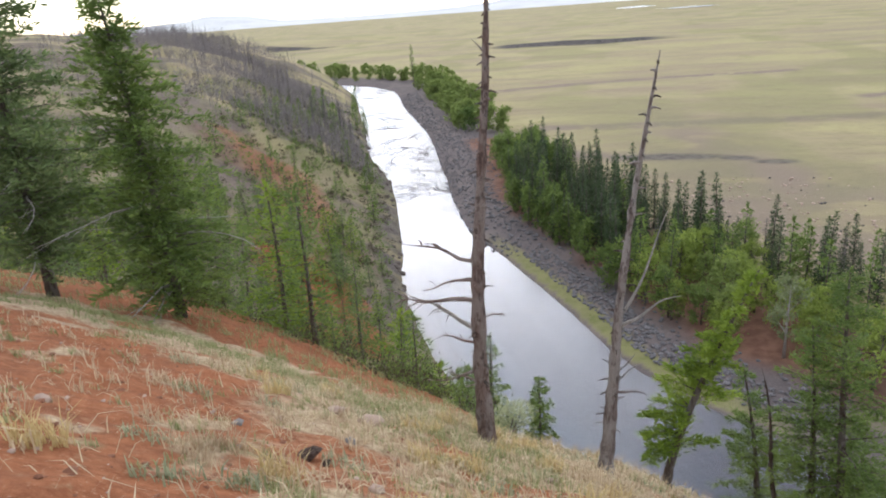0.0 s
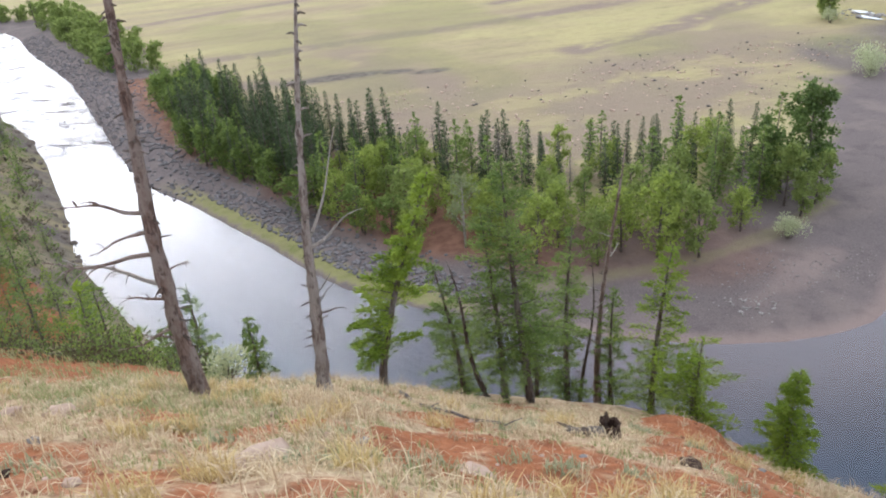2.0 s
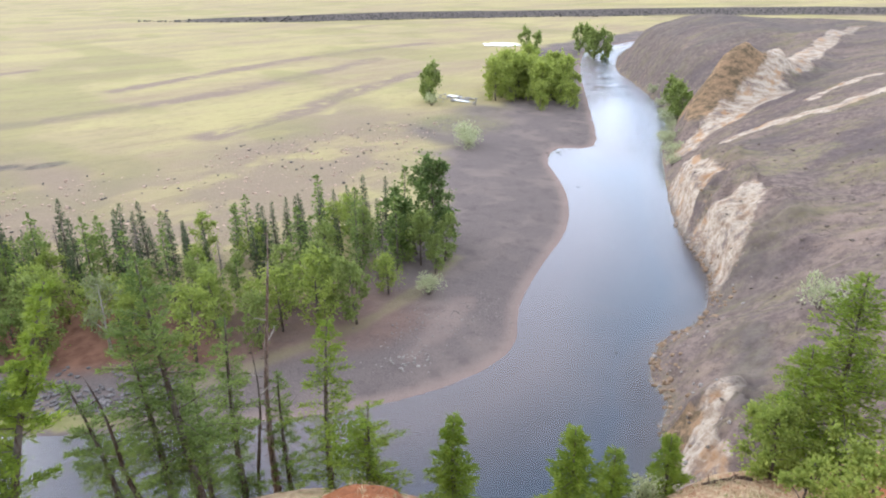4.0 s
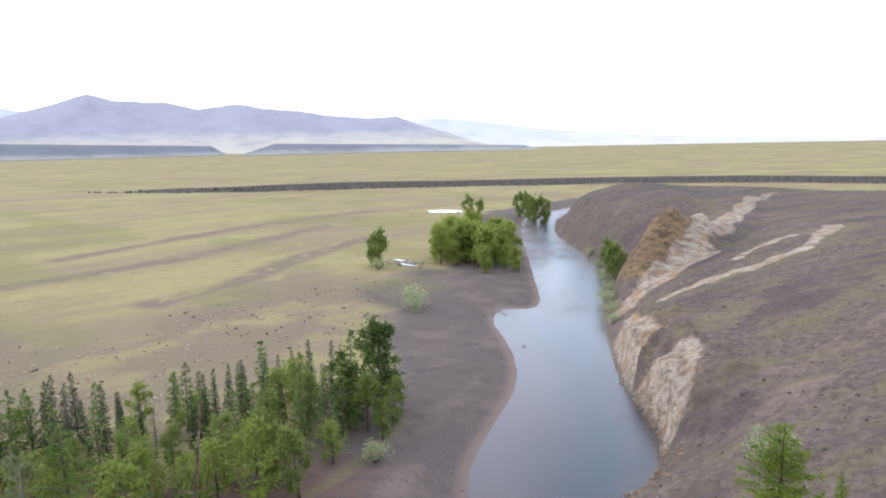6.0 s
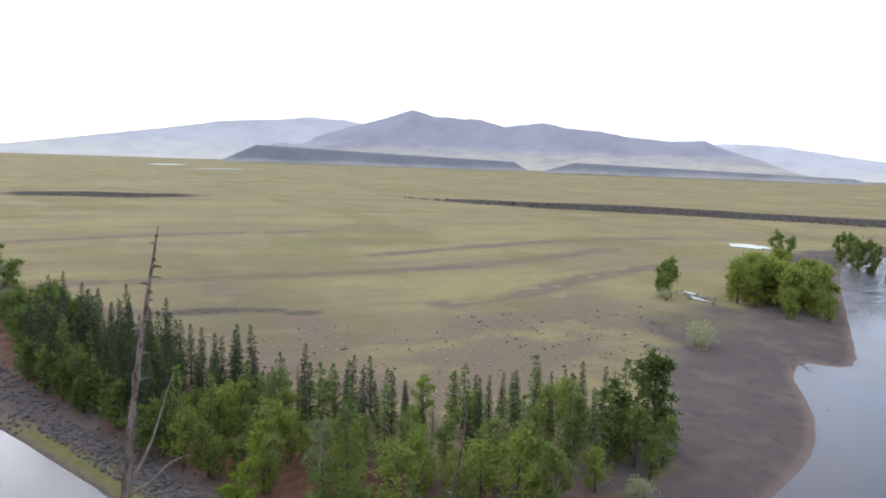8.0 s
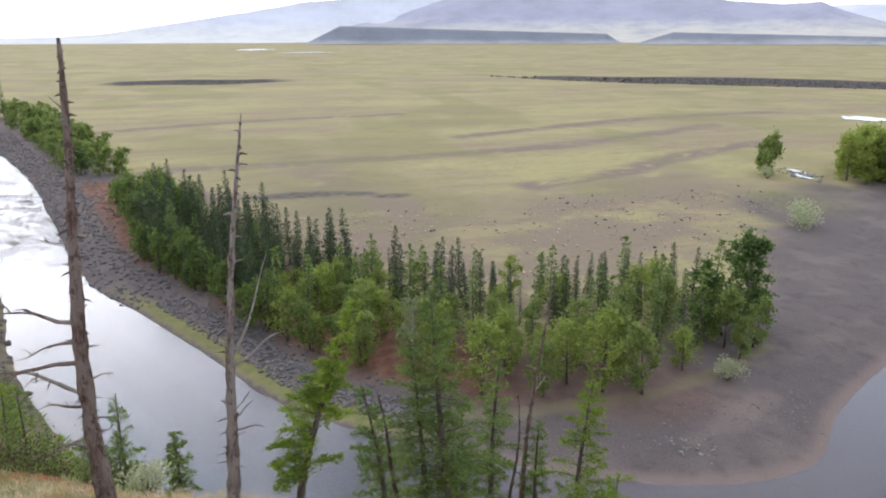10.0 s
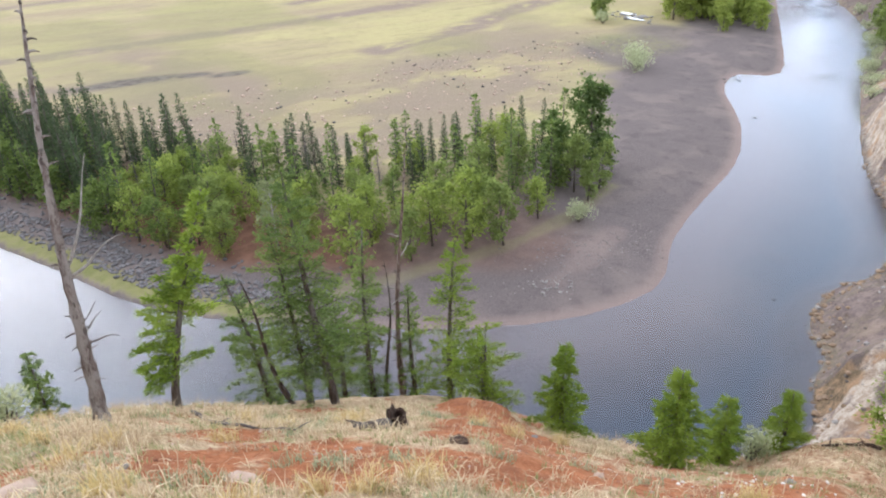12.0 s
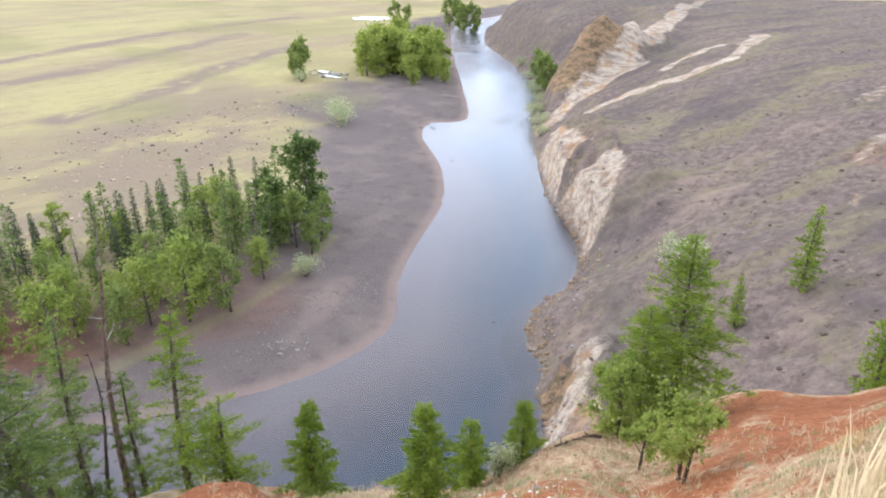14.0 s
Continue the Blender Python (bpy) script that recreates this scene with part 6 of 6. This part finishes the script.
x, y = slope_points(6800, 1, 91, 0.44, 1.0, 0.40)
x, y = tufted(x, y, 14, 0.11, 11)
blades("dry_grass", "pale straw-coloured dry grass tufts on the slope", x, y, 0.07, 0.26, 0.006, M_STRAW, 2, 1.1)
x, y = slope_points(30000, 5, 93, 0.0, 1.0, 0.35)
blades("thatch", "bleached fallen straw lying between the tufts", x, y, 0.06, 0.24, 0.006, M_STRAW, 12, 2.4)
x, y = slope_points(6000, 3, 92, 0.47, 1.0, 0.5)
x, y = tufted(x, y, 12, 0.09, 13)
blades("green_grass", "short green grass tufts on the slope", x, y, 0.05, 0.17, 0.006, M_GRASS, 4, 0.8)
x, y = slope_points(130, 21, 95, 0.40, 1.0, 0.5, 12.0)
x, y = tufted(x, y, 110, 0.20, 22)
blades("tussock_grass", "golden tussocks of last year's grass", x, y, 0.12, 0.38, 0.006, M_GOLD, 23, 1.0)
x, y = slope_points(150, 24, 96, 0.40, 1.0, 0.9, 12.0)
x, y = tufted(x, y, 70, 0.24, 25)
blades("grey_green_grass", "grey-green spring tufts among the straw", x, y, 0.06, 0.20, 0.007, M_SAGE, 26, 0.9)
rq = np.random.RandomState(28)
a = np.radians(rq.uniform(13, 52, 320))
d = np.interp(np.degrees(a), TABLE_AZ, SPUR_TABLE[2]) + rq.uniform(0.5, 11, 320)
x, y = tufted(-np.sin(a) * d, np.cos(a) * d, 16, 0.25, 29)
blades("scar_grass", "thin tufts of grass holding on the red scar", x, y, 0.08, 0.34, 0.010, M_GRASS, 30, 0.9)
rq = np.random.RandomState(35)
a, d = np.radians(rq.uniform(10, 54, 900)), rq.uniform(-4.5, 0.4, 900)
d = d * (0.4 + 0.6 * rq.rand(900)) + np.interp(np.degrees(a), TABLE_AZ, SPUR_TABLE[2])
x, y = tufted(-np.sin(a) * d, np.cos(a) * d, 14, 0.22, 36)
blades("rim_grass", "pale green spring grass along the rim", x, y, 0.05, 0.20, 0.008, M_GRASS, 37, 0.9)
rs = np.random.RandomState(6)
n = 46
x, y = 5.0 + 0.22 * rs.randn(n), 0.16 + 0.13 * rs.randn(n)
blades("grass_tuft", "tall clump of bleached straw grass", x, y, 0.5, 1.3, 0.014, M_STALK, 7, 0.3)
x, y = 5.0 + 0.3 * rs.randn(170), 0.14 + 0.17 * rs.randn(170)
blades("grass_tuft", "dense bleached straw at the foot of the tall clump", x, y, 0.15, 0.55, 0.006, M_STALK, 8, 0.8)


# ---------------------------------------------------------------- low brush of the left hillside
def brush(name, label, count, material, seed, low, high, leaf):
    r = random.Random(seed)
    soup = Soup()
    spots = []
    while len(spots) < count:
        a, d = radians(r.uniform(14, 50)), 20 + 190 * r.random() ** 1.4
        spots.append((-math.sin(a) * d, math.cos(a) * d))
    p = np.array(spots)
    z, f = land(p[:, 0], p[:, 1])
    for (x, y), h, ok in zip(spots, z, f["near_side"] & (f["d_near"] > 2) & ~(f["on_spur"] & (f["r"] < f["rim"] + 7))):
        if not ok:
            continue
        wide = r.uniform(low, high)
        size = leaf * min(1.1, max(0.36, math.hypot(x, y) / 75))
        for _ in range(int(34 * (leaf / size) ** 1.3)):
            v = Vector((r.gauss(0, 1), r.gauss(0, 1), abs(r.gauss(0, 0.8)))).normalized() * wide * r.random() ** 0.5
            soup.spray(Vector((x, y, h)) + v, v + Vector((r.uniform(-0.5, 0.5), r.uniform(-0.5, 0.5), 0.4)), size * r.uniform(0.7, 1.5), size * r.uniform(0.35, 0.65), r)
    return tagged(soup.make(name, material), label, "brush", kind="stuff")


def bluff_brush(name, label, count, material, seed, low, high, leaf):
    """Brush on the steep side of the bluff above the river."""
    r = random.Random(seed)
    soup = Soup()
    spots = shore_points(count, line_u(NEAR_LINE, -102, 250), line_u(NEAR_LINE, -26, 75), 2.0, 34, seed, NEAR_LINE, -1)
    p = np.array(spots)
    z, f = land(p[:, 0], p[:, 1])
    for (x, y), h, ok in zip(spots, z, f["near_side"] & ~f["on_spur"]):
        wide = r.uniform(low, high)
        for _ in range(30 if ok else 0):
            v = Vector((r.gauss(0, 1), r.gauss(0, 1), abs(r.gauss(0, 1.0)))).normalized() * wide * r.random() ** 0.5
            soup.spray(Vector((x, y, h)) + v, v + Vector((r.uniform(-0.5, 0.5), r.uniform(-0.5, 0.5), 0.5)), leaf * r.uniform(0.7, 1.5), leaf * r.uniform(0.3, 0.7), r)
    return tagged(soup.make(name, material), label, "brush", kind="stuff")


M_TWIGGY = leaf_material("brown_twiggy_brush", (0.060, 0.050, 0.034), (0.105, 0.085, 0.058), (0.115, 0.110, 0.052), 0.2)
brush("green_brush", "low dark green brush on the wooded hillside", 1000, M_DARK_LARCH, 901, 0.5, 1.6, 0.28)
bluff_brush("bluff_brush", "dark green brush on the steep river bluff", 420, M_DARK_LARCH, 903, 0.5, 1.6, 0.34)
bluff_brush("bluff_brush", "brown leafless brush on the steep river bluff", 620, M_TWIGGY, 904, 0.5, 1.5, 0.30)
brush("brown_brush", "low brown leafless brush on the hillside", 900, M_TWIGGY, 902, 0.4, 1.3, 0.26)

# ---------------------------------------------------------------- far pools and the lone bank tree
def pool(x, y, rx, ry, label):
    n = 28
    z = ground_z(x, y) + (0.6 if y > 1000 else 0.25)
    verts = [(x + rx * math.cos(6.2832 * k / n) * (1 + 0.2 * math.sin(5 * k)), y + ry * math.sin(6.2832 * k / n) * (1 + 0.25 * math.sin(2.3 * k + x)), z) for k in range(n)]
    ob = mesh_object("pool", verts, [tuple(range(n))], M_POOL)
    return tagged(ob, label, "pool", kind="structure")


nd = Nodes("still_pool_water")
M_POOL = nd.finish((0.45, 0.48, 0.52), 0.12, spec=0.9)
pool(-42, 2150, 75, 130, "far pale pool on the plain")
pool(95, 1680, 60, 40, "far pale pool on the plain")
bank_tree = make_broadleaf("poplar", "round green poplar on the upstream bank", 930, 7.5, 3.4, 24, 80, 0.40, 0.1, M_POPLAR_DARK)
bank_tree.matrix_basis = standing(-52, 213)
pool(136, 155, 1.1, 4.0, "bright water of a small side creek")
pool(140, 162, 1.2, 3.4, "bright water of a small side creek")
pool(259, 263, 9, 10, "small bright pool beyond the island")

# ---------------------------------------------------------------- pebbles and clods on the bare earth
rs = np.random.RandomState(31)
a, d = np.radians(rs.uniform(-95, 54, 2600)), 3.2 + 12 * rs.rand(2600)
x, y = -np.sin(a) * d, np.cos(a) * d
z, f = land(x, y)
bare = ground_cover(x, y, z, f)[0][:, 0] > 0.25
keep = (bare | (rs.rand(2600) < 0.2)) & f["near_side"]
pts = list(zip(x[keep].tolist(), y[keep].tolist()))
rr = random.Random(32)
M_CLOD = stone_material("red_earth_clod", (0.19, 0.080, 0.048), (0.34, 0.160, 0.10), 12.0)
flecks = [(8.3 + rr.gauss(0, 0.8), 5.3 + rr.gauss(0, 0.6)) for _ in range(46)]
scatter_stones("white_flecks", "small white stones strewn in the grass", flecks, [rr.uniform(0.03, 0.075) for _ in flecks], M_CHALK, 38)
third = len(pts) // 3
scatter_stones("pebbles", "small pale pebbles on the bare slope", pts[:third], [0.015 + 0.05 * rr.random() ** 2 for _ in pts[:third]], M_STONE, 33)
scatter_stones("earth_clods", "crumbs and clods of red earth", pts[third:], [0.02 + 0.075 * rr.random() ** 2 for _ in pts[third:]], M_CLOD, 34, 0.5, 0.05)
